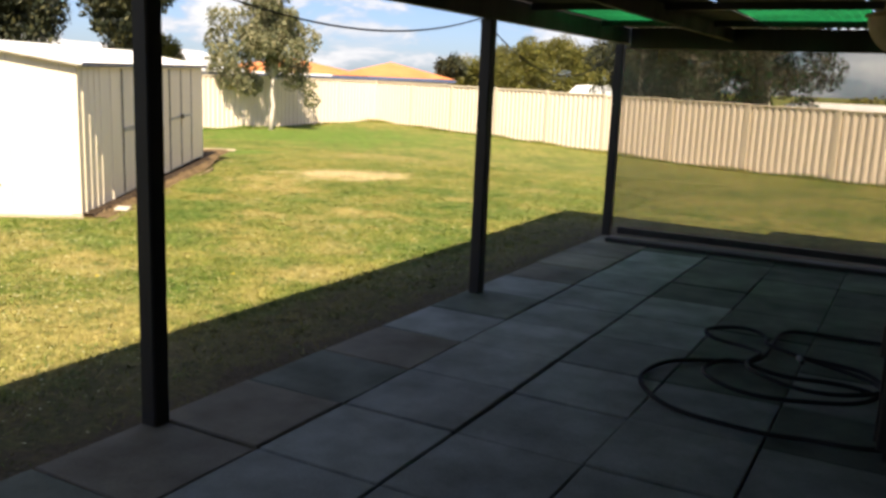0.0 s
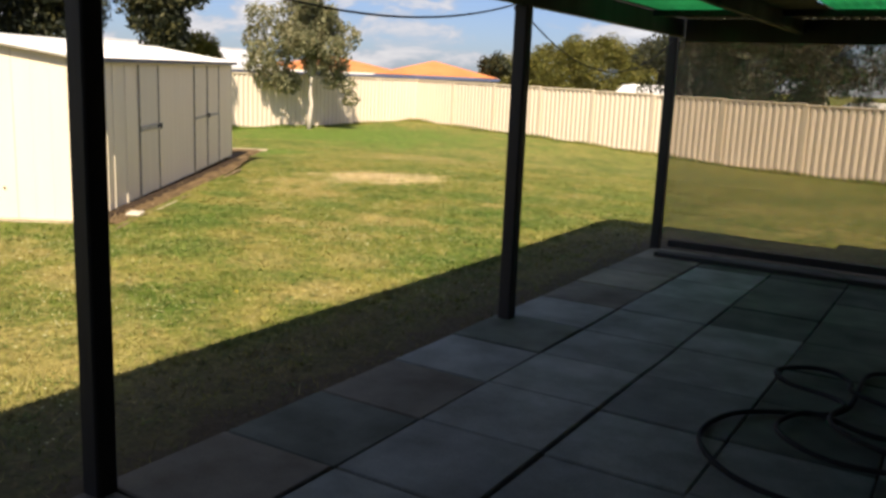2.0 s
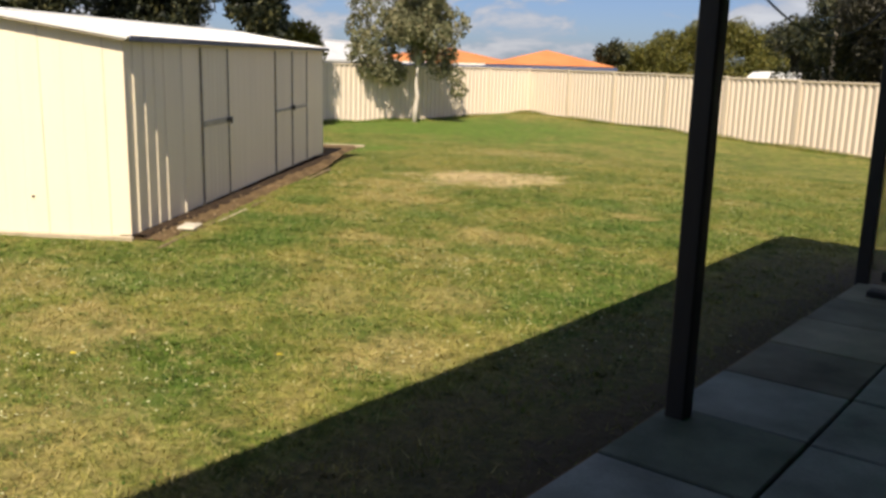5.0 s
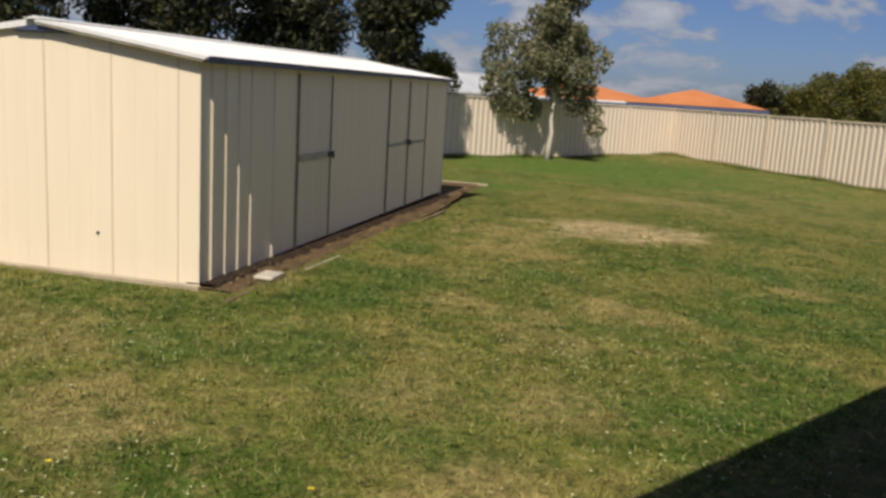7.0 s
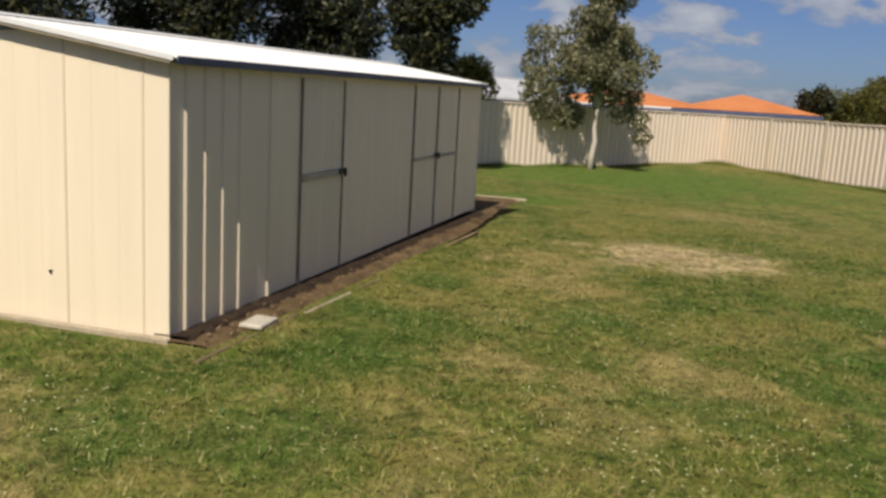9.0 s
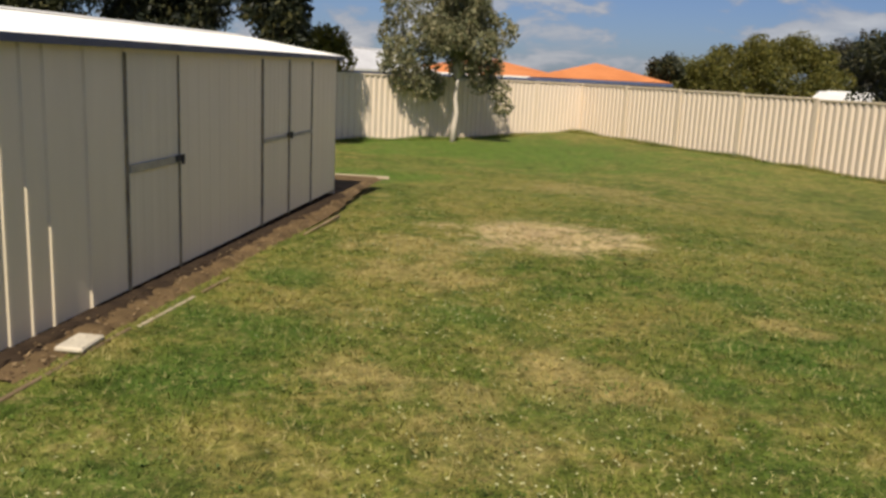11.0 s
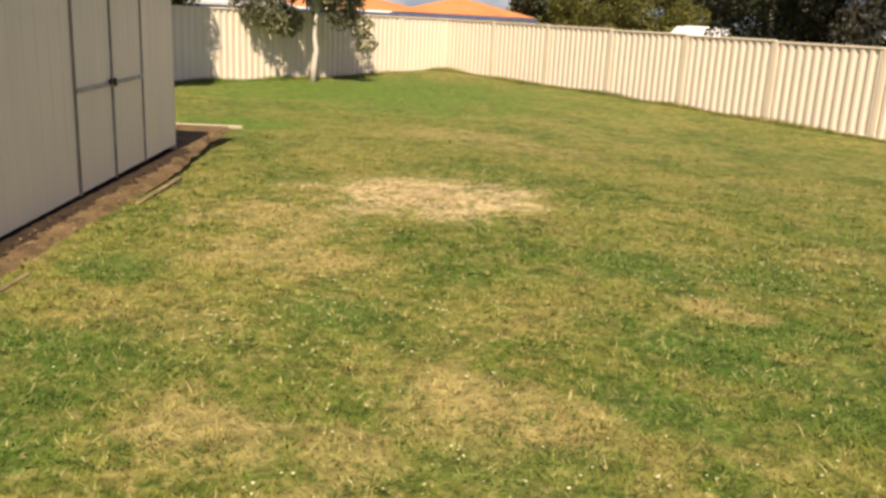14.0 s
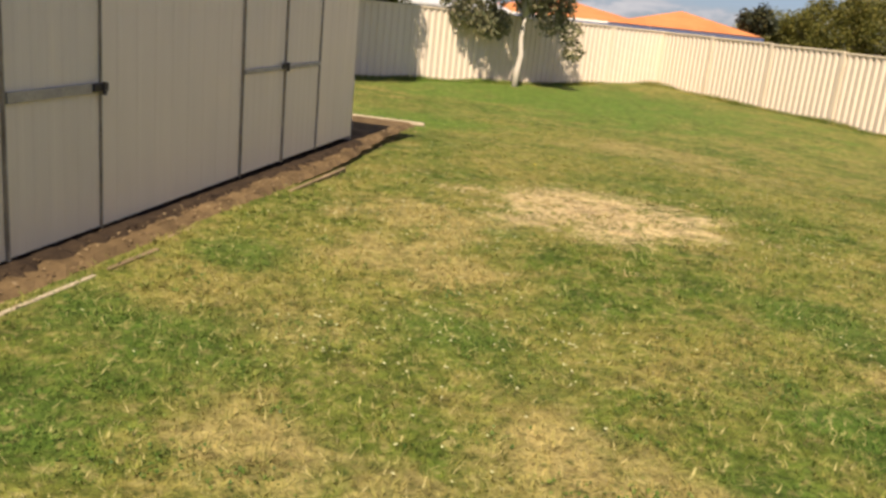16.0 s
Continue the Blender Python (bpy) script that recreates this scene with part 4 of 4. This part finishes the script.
def build_house_far(name, label, x, y, yaw, length, width, eave, ridge, roof_mat, hip=True, floor_z=-0.6, rows=1):
    h = thing(name, label, "house", pose(x, y, 0, 0, 0, yaw))
    a, b = length / 2, width / 2
    part("wall", Shape().box(-a, a, -b, b, floor_z, eave - 0.02), M_WALLH, h, "pale rendered wall")
    o = 0.45
    k = b if hip else 0.0
    # overlapping courses of roofing
    for side in (1, -1):
        s = Shape()
        for i in range(rows):
            f0, f1 = i / rows, (i + 1) / rows
            y0, y1 = side * (b + o) * (1 - f0), side * (b + o) * (1 - f1)
            z0, z1 = eave + (ridge - eave) * f0, eave + (ridge - eave) * f1
            e0, e1 = (a + o) - (k + o) * f0 if hip else a + o, (a + o) - (k + o) * f1 if hip else a + o
            s.add([(-e0, y0, z0 + 0.03), (e0, y0, z0 + 0.03), (e1, y1, z1), (-e1, y1, z1), (-e0, y0, z0 - 0.02), (e0, y0, z0 - 0.02)], [(0, 1, 2, 3), (4, 5, 1, 0)])
        part("roof_slope", s, roof_mat, h)
    for side in (1, -1):
        s = Shape()
        if hip:
            for i in range(rows):
                f0, f1 = i / rows, (i + 1) / rows
                w0, w1 = (b + o) * (1 - f0), (b + o) * (1 - f1)
                e0, e1 = side * ((a + o) - (k + o) * f0), side * ((a + o) - (k + o) * f1)
                z0, z1 = eave + (ridge - eave) * f0, eave + (ridge - eave) * f1
                s.add([(e0, -w0, z0 + 0.03), (e0, w0, z0 + 0.03), (e1, w1, z1), (e1, -w1, z1), (e0, -w0, z0 - 0.02), (e0, w0, z0 - 0.02)], [(0, 1, 2, 3), (4, 5, 1, 0)])
            part("roof_slope", s, roof_mat, h)
        else:
            s.add([(side * a, -b, eave - 0.02), (side * a, b, eave - 0.02), (side * a, 0, ridge - 0.05), (side * (a - 0.2), -b, eave - 0.02), (side * (a - 0.2), b, eave - 0.02), (side * (a - 0.2), 0, ridge - 0.05)], [(0, 1, 2), (5, 4, 3), (0, 3, 4, 1), (1, 4, 5, 2), (2, 5, 3, 0)])
            part("gable_wall", s, M_WALLH, h)
    part("ridge_cap", Shape().box(-(a - k + 0.05), a - k + 0.05, -0.12, 0.12, ridge - 0.03, ridge + 0.05, 0.02), roof_mat, h)
    for side in (1, -1):
        part("gutter", Shape().box(-a - o, a + o, side * (b + o) - 0.06, side * (b + o) + 0.06, eave - 0.20, eave - 0.09, 0.02), M_TRIM, h, "dark blue gutter")
        part("fascia", Shape().box(-a - o, a + o, side * (b + o) - 0.05, side * (b + o) + 0.07, eave - 0.09, eave + 0.005, 0.01), M_ROOFW, h, "white fascia line")
        part("end_gutter", Shape().box(side * (a + o) - 0.06, side * (a + o) + 0.06, -b - o, b + o, eave - 0.16, eave - 0.03, 0.02), M_TRIM, h, "dark blue gutter") if hip else None
        for u in (-a * 0.5, a * 0.45):
            wn = part("window", Shape().box(u - 0.8, u + 0.8, side * b - 0.04, side * b + 0.04, eave - 1.5, eave - 0.45, 0.01), M_FPOST, h)
            part("pane", Shape().box(u - 0.72, u + 0.72, side * b - 0.05, side * b + 0.05, eave - 1.42, eave - 0.53), M_GLASSD, wn)
    return h


orange = build_house_far("house", "neighbouring house with an orange tiled hip roof", -34.0, 40.3, 34, 8.5, 7.0, 1.60, 2.40, M_TILE)
part("roof_wing", Shape().add([(2.7, -5.2, 1.60), (9.6, -5.2, 1.60), (9.6, 3.0, 1.60), (2.7, 3.0, 1.60), (6.0, -1.9, 2.46), (6.3, -0.3, 2.46)], [(0, 1, 4), (1, 2, 5, 4), (2, 3, 5), (3, 0, 4, 5), (3, 2, 1, 0)]), M_TILE, orange, "orange tiled hip over the wing")
part("wing_wall", Shape().box(3.1, 9.2, -4.8, 2.6, -0.6, 1.56), M_WALLH, orange)
part("wing_gutter", Shape().box(2.65, 9.65, -5.26, -5.14, 1.40, 1.56, 0.02), M_TRIM, orange, "dark blue gutter")
build_house_far("house", "neighbouring house with a pale grey metal roof", -34.1, 27.7, -78, 13.0, 5.0, 1.56, 2.56, M_TILEGREY, False)
build_house_far("house", "far house with a white gabled roof behind trees", -17.6, 49.9, 8, 1.9, 3.4, 1.10, 1.58, M_ROOFW, False)
build_house_far("house", "far house with a low white metal roof", -1.3, 40.7, -9, 7.0, 4.0, 0.80, 1.20, M_ROOFW, False)


def build_cable():
    c = thing("sagging_wire", "thin dark wire sagging between the patio posts", "wire", pose(-2.312, 0, 0))
    for y0, y1, z0, z1, sag in ((-3.24, -0.20, 1.95, 1.95, 0.2), (-0.20, 2.84, 1.94, 1.97, 0.165), (2.84, 6.02, 1.99, 1.95, 0.36)):
        pts = [(0, y0 + (y1 - y0) * i / 20, z0 + (z1 - z0) * i / 20 - sag * 4 * (i / 20) * (1 - i / 20)) for i in range(21)]
        part("wire_span", Shape().tube(pts, 0.0055, 6), M_WIRE, c, smooth=True)
    for _, y in POSTS:
        part("hook", Shape().tube([(0.015, y, 1.955), (-0.002, y, 1.955), (-0.006, y, 1.945), (0.0, y, 1.94)], 0.005, 6), M_LATCH, c)


build_cable()

# ---------------------------------------------------------------- grass and flowers


def near_lawn(rnd, n):
    """Points on the lawn by the walked stretch, thinner further out."""
    x = rnd.uniform(-14.0, -2.35, n)
    y = rnd.uniform(-3.5, 15.0, n)
    d = np.hypot(x + 3.6, y - 2.6)
    keep = rnd.uniform(0, 1, n) < np.clip(1.25 - d / 11.0, 0.12, 1.0)
    u = (x - SHED_A.x) * SHED_D.x + (y - SHED_A.y) * SHED_D.y
    v = -((x - SHED_A.x) * 0.835 + (y - SHED_A.y) * 0.550)
    keep &= ~((u > -0.1) & (u < 8.8) & (v > -0.30) & (v < 2.7))
    keep &= ~((x > -2.75) & (rnd.uniform(0, 1, n) < 0.7))
    # fewer blades inside the roof's shadow, so the darkened ground shows
    keep &= ~((x > -3.25) & (y < 7.2) & (rnd.uniform(0, 1, n) < 0.6))
    q = np.hypot((x + 7.95) / 1.3, (y - 9.15) / 1.05)
    keep &= ~((q < 0.95) & (rnd.uniform(0, 1, n) < 0.75))
    return x[keep], y[keep]


def ground_many(x, y):
    r = np.hypot(x + 2.25, y - 3.0)
    t = np.clip((r - 6.0) / 12.0, 0, 1)
    a, b = np.clip((y - 10.0) / 8.0, 0, 1), np.clip((x + 13.0) / 9.0, 0, 1)
    fall = 0.16 * a * a * (3 - 2 * a) * b * b * (3 - 2 * b)
    return -0.05 - fall - 0.26 * t * t * (3 - 2 * t) + 0.012 * np.sin(x * 1.3 + 0.4) * np.sin(y * 1.1) + 0.02 * np.sin(x * 0.41 + y * 0.33)


def build_grass():
    rnd = np.random.default_rng(21)
    x, y = near_lawn(rnd, 760000)
    n = len(x)
    z = ground_many(x, y) - 0.004
    tuft = 0.5 + 0.25 * np.sin(x * 5.1 + 2 * np.sin(y * 2.3)) + 0.25 * np.sin(y * 6.3 + 2 * np.sin(x * 1.7))
    h = rnd.uniform(0.010, 0.030, n) + 0.026 * tuft * rnd.uniform(0.3, 1.0, n)
    a = rnd.uniform(0, 2 * np.pi, n)
    w = rnd.uniform(0.0015, 0.004, n)
    lean = rnd.normal(0, 0.028, (n, 2))
    p0 = np.stack([x - np.cos(a) * w, y - np.sin(a) * w, z], 1)
    p1 = np.stack([x + np.cos(a) * w, y + np.sin(a) * w, z], 1)
    p2 = np.stack([x + lean[:, 0], y + lean[:, 1], z + h], 1)
    ob = new("grass", tri_mesh("grass", np.stack([p0, p1, p2], 1).reshape(-1, 3), M_BLADE))
    tagged(ob, "short uneven lawn grass blades, green and straw-coloured", "grass", kind="stuff")
    cx, cy = near_lawn(rnd, 5200)
    k = rnd.integers(0, len(cx), 60000)
    t = rnd.uniform(0, 2 * np.pi, len(k))
    r = np.abs(rnd.normal(0, 0.06, len(k)))
    x, y = cx[k] + r * np.cos(t), cy[k] + r * np.sin(t)
    good = x < -2.6
    x, y, t = x[good], y[good], t[good]
    z = ground_many(x, y) - 0.004
    tall = rnd.uniform(0.012, 0.034, len(x))
    w = rnd.uniform(0.003, 0.0065, len(x))
    lean = tall * rnd.uniform(0.5, 1.8, len(x))
    p0 = np.stack([x - np.sin(t) * w, y + np.cos(t) * w, z], 1)
    p1 = np.stack([x + np.sin(t) * w, y - np.cos(t) * w, z], 1)
    p2 = np.stack([x + lean * np.cos(t), y + lean * np.sin(t), z + tall], 1)
    ob = new("grass_tufts", tri_mesh("grass_tufts", np.stack([p0, p1, p2], 1).reshape(-1, 3), M_BLADE))
    tagged(ob, "coarse spreading tufts of longer grass through the lawn", "grass", kind="stuff")
    u = np.concatenate([rnd.uniform(0, 29, 26000), rnd.uniform(0, 18, 22000)])
    off = np.abs(rnd.normal(0.05, 0.10, len(u))) + 0.03
    first = np.arange(len(u)) < 26000
    x = np.where(first, CORNER.x + RIGHT.x * u + RIGHT.y * off, CORNER.x + BACK.x * u - BACK.y * off)
    y = np.where(first, CORNER.y + RIGHT.y * u - RIGHT.x * off, CORNER.y + BACK.y * u + BACK.x * off)
    z = ground_many(x, y) - 0.01
    wave = 0.5 + 0.5 * np.sin(u * 2.1 + 1.3 * np.sin(u * 0.7))
    h = rnd.uniform(0.03, 0.10, len(u)) + 0.10 * wave * rnd.uniform(0, 1, len(u)) + 0.10 * np.exp(-(u / 2.0) ** 2)
    a = rnd.uniform(0, 2 * np.pi, len(u))
    lean = rnd.normal(0, 0.05, (len(u), 2))
    w = 0.006
    p0 = np.stack([x - np.cos(a) * w, y - np.sin(a) * w, z], 1)
    p1 = np.stack([x + np.cos(a) * w, y + np.sin(a) * w, z], 1)
    p2 = np.stack([x + lean[:, 0], y + lean[:, 1], z + h], 1)
    ob = new("fence_grass", tri_mesh("fence_grass", np.stack([p0, p1, p2], 1).reshape(-1, 3), M_BLADE))
    tagged(ob, "longer uncut grass tufts along the foot of the fence", "grass", kind="stuff")
    # dead straw lying on the bare patch
    n = 4200
    hx, hy = rnd.normal(-7.88, 0.5, 150), rnd.normal(9.2, 0.5, 150)
    k = rnd.integers(0, 150, n)
    x, y = hx[k] + rnd.normal(0, 0.09, n), hy[k] + rnd.normal(0, 0.06, n)
    a, ln = rnd.uniform(0, 2 * np.pi, n), rnd.uniform(0.02, 0.07, n)
    z = ground_many(x, y) + rnd.uniform(0.002, 0.014, n)
    w = rnd.uniform(0.002, 0.005, n)
    p0 = np.stack([x - np.sin(a) * w, y + np.cos(a) * w, z], 1)
    p1 = np.stack([x + np.sin(a) * w, y - np.cos(a) * w, z], 1)
    p2 = np.stack([x + ln * np.cos(a), y + ln * np.sin(a), z + rnd.uniform(0, 0.02, n)], 1)
    ob = new("straw", tri_mesh("straw", np.stack([p0, p1, p2], 1).reshape(-1, 3), M_STRAW))
    tagged(ob, "dead pale straw lying on the bare patch of the lawn", "straw", kind="stuff")
    # flat leaves of clover and weeds, in loose patches
    cx, cy = near_lawn(rnd, 2600)
    k = rnd.integers(0, len(cx), 46000)
    r = np.abs(rnd.normal(0, 0.085, len(k)))
    t = rnd.uniform(0, 2 * np.pi, len(k))
    x, y = cx[k] + r * np.cos(t), cy[k] + r * np.sin(t)
    good = x < -2.5
    x, y, t = x[good], y[good], t[good]
    z = ground_many(x, y) + rnd.uniform(0.004, 0.026, len(x))
    q = rnd.uniform(0.006, 0.017, len(x))
    u = rnd.uniform(0, 2 * np.pi, len(x))
    lift = rnd.normal(0, 0.35, (len(x), 2))
    p0 = np.stack([x, y, z], 1)
    p1 = np.stack([x + q * np.cos(u), y + q * np.sin(u), z + q * lift[:, 0]], 1)
    p2 = np.stack([x + q * np.cos(u + 1.0), y + q * np.sin(u + 1.0), z + q * lift[:, 1]], 1)
    ob = new("clover", tri_mesh("clover", np.stack([p0, p1, p2], 1).reshape(-1, 3), M_CLOVER))
    tagged(ob, "flat green clover and weed leaves in patches through the lawn", "clover", kind="stuff")
    # the white flecks also stand in for sun glints on clover leaves
    for name, count, mat, size, label, seed in (("clover_flowers_and_glints", 20000, M_WHITE, 0.0062, "tiny white clover flowers and painted leaf glints scattered through the lawn", 5), ("dandelions", 22, M_YELLOW, 0.012, "a few yellow dandelion flowers in the lawn", 6)):
        rnd = np.random.default_rng(seed)
        x, y = near_lawn(rnd, count)
        if count > 100:
            k = np.sin(x * 1.9 + 1) * np.sin(y * 1.7 - x * 0.6) + rnd.normal(0, 0.35, len(x)) > 0.28
            x, y = x[k], y[k]
        z = ground_many(x, y) + rnd.uniform(0.015, 0.035, len(x))
        tris = []
        for i in range(6):
            b0, b1 = i * math.pi / 3, (i + 1) * math.pi / 3
            s = size * rnd.choice([0.15, 0.6, 1.0, 1.5], len(x))
            tris.append(np.stack([np.stack([x, y, z + 0.004], 1), np.stack([x + s * math.cos(b0), y + s * math.sin(b0), z], 1), np.stack([x + s * math.cos(b1), y + s * math.sin(b1), z], 1)], 1))
        ob = new(name, tri_mesh(name, np.concatenate(tris).reshape(-1, 3), mat))
        tagged(ob, label, "flowers", kind="stuff")


build_grass()

# ---------------------------------------------------------------- paving slabs


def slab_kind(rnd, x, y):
    """0 clean, 1 soil-stained towards the lawn, 2 dark greenish, mostly on the inner side."""
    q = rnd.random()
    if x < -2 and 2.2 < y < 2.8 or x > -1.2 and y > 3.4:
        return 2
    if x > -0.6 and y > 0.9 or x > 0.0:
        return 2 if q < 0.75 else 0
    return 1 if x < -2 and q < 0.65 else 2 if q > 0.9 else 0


def build_slabs():
    rnd = random.Random(9)
    gap = 0.006
    meshes = {}
    cols = [(-2.34, -1.75), (-1.75, -1.145)] + [(-1.145 + 0.6 * i, -0.545 + 0.6 * i) for i in range(4)]
    for a, c in cols:
        w = c - a
        key = round(w, 2)
        if key not in meshes:
            meshes[key] = [Shape().box(gap, w - gap, gap, 0.62 - gap, -0.045, 0.0, 0.006).mesh("slab", q) for q in (M_SLAB, M_SLABB, M_SLABG)]
        if c > HOUSE_X + 0.5:
            continue
        for k in range(-14, 9):
            y = 0.45 + 0.62 * k
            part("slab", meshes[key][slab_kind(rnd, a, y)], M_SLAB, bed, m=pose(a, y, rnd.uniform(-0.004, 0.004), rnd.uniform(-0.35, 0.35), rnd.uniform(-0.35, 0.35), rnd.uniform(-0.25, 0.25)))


build_slabs()
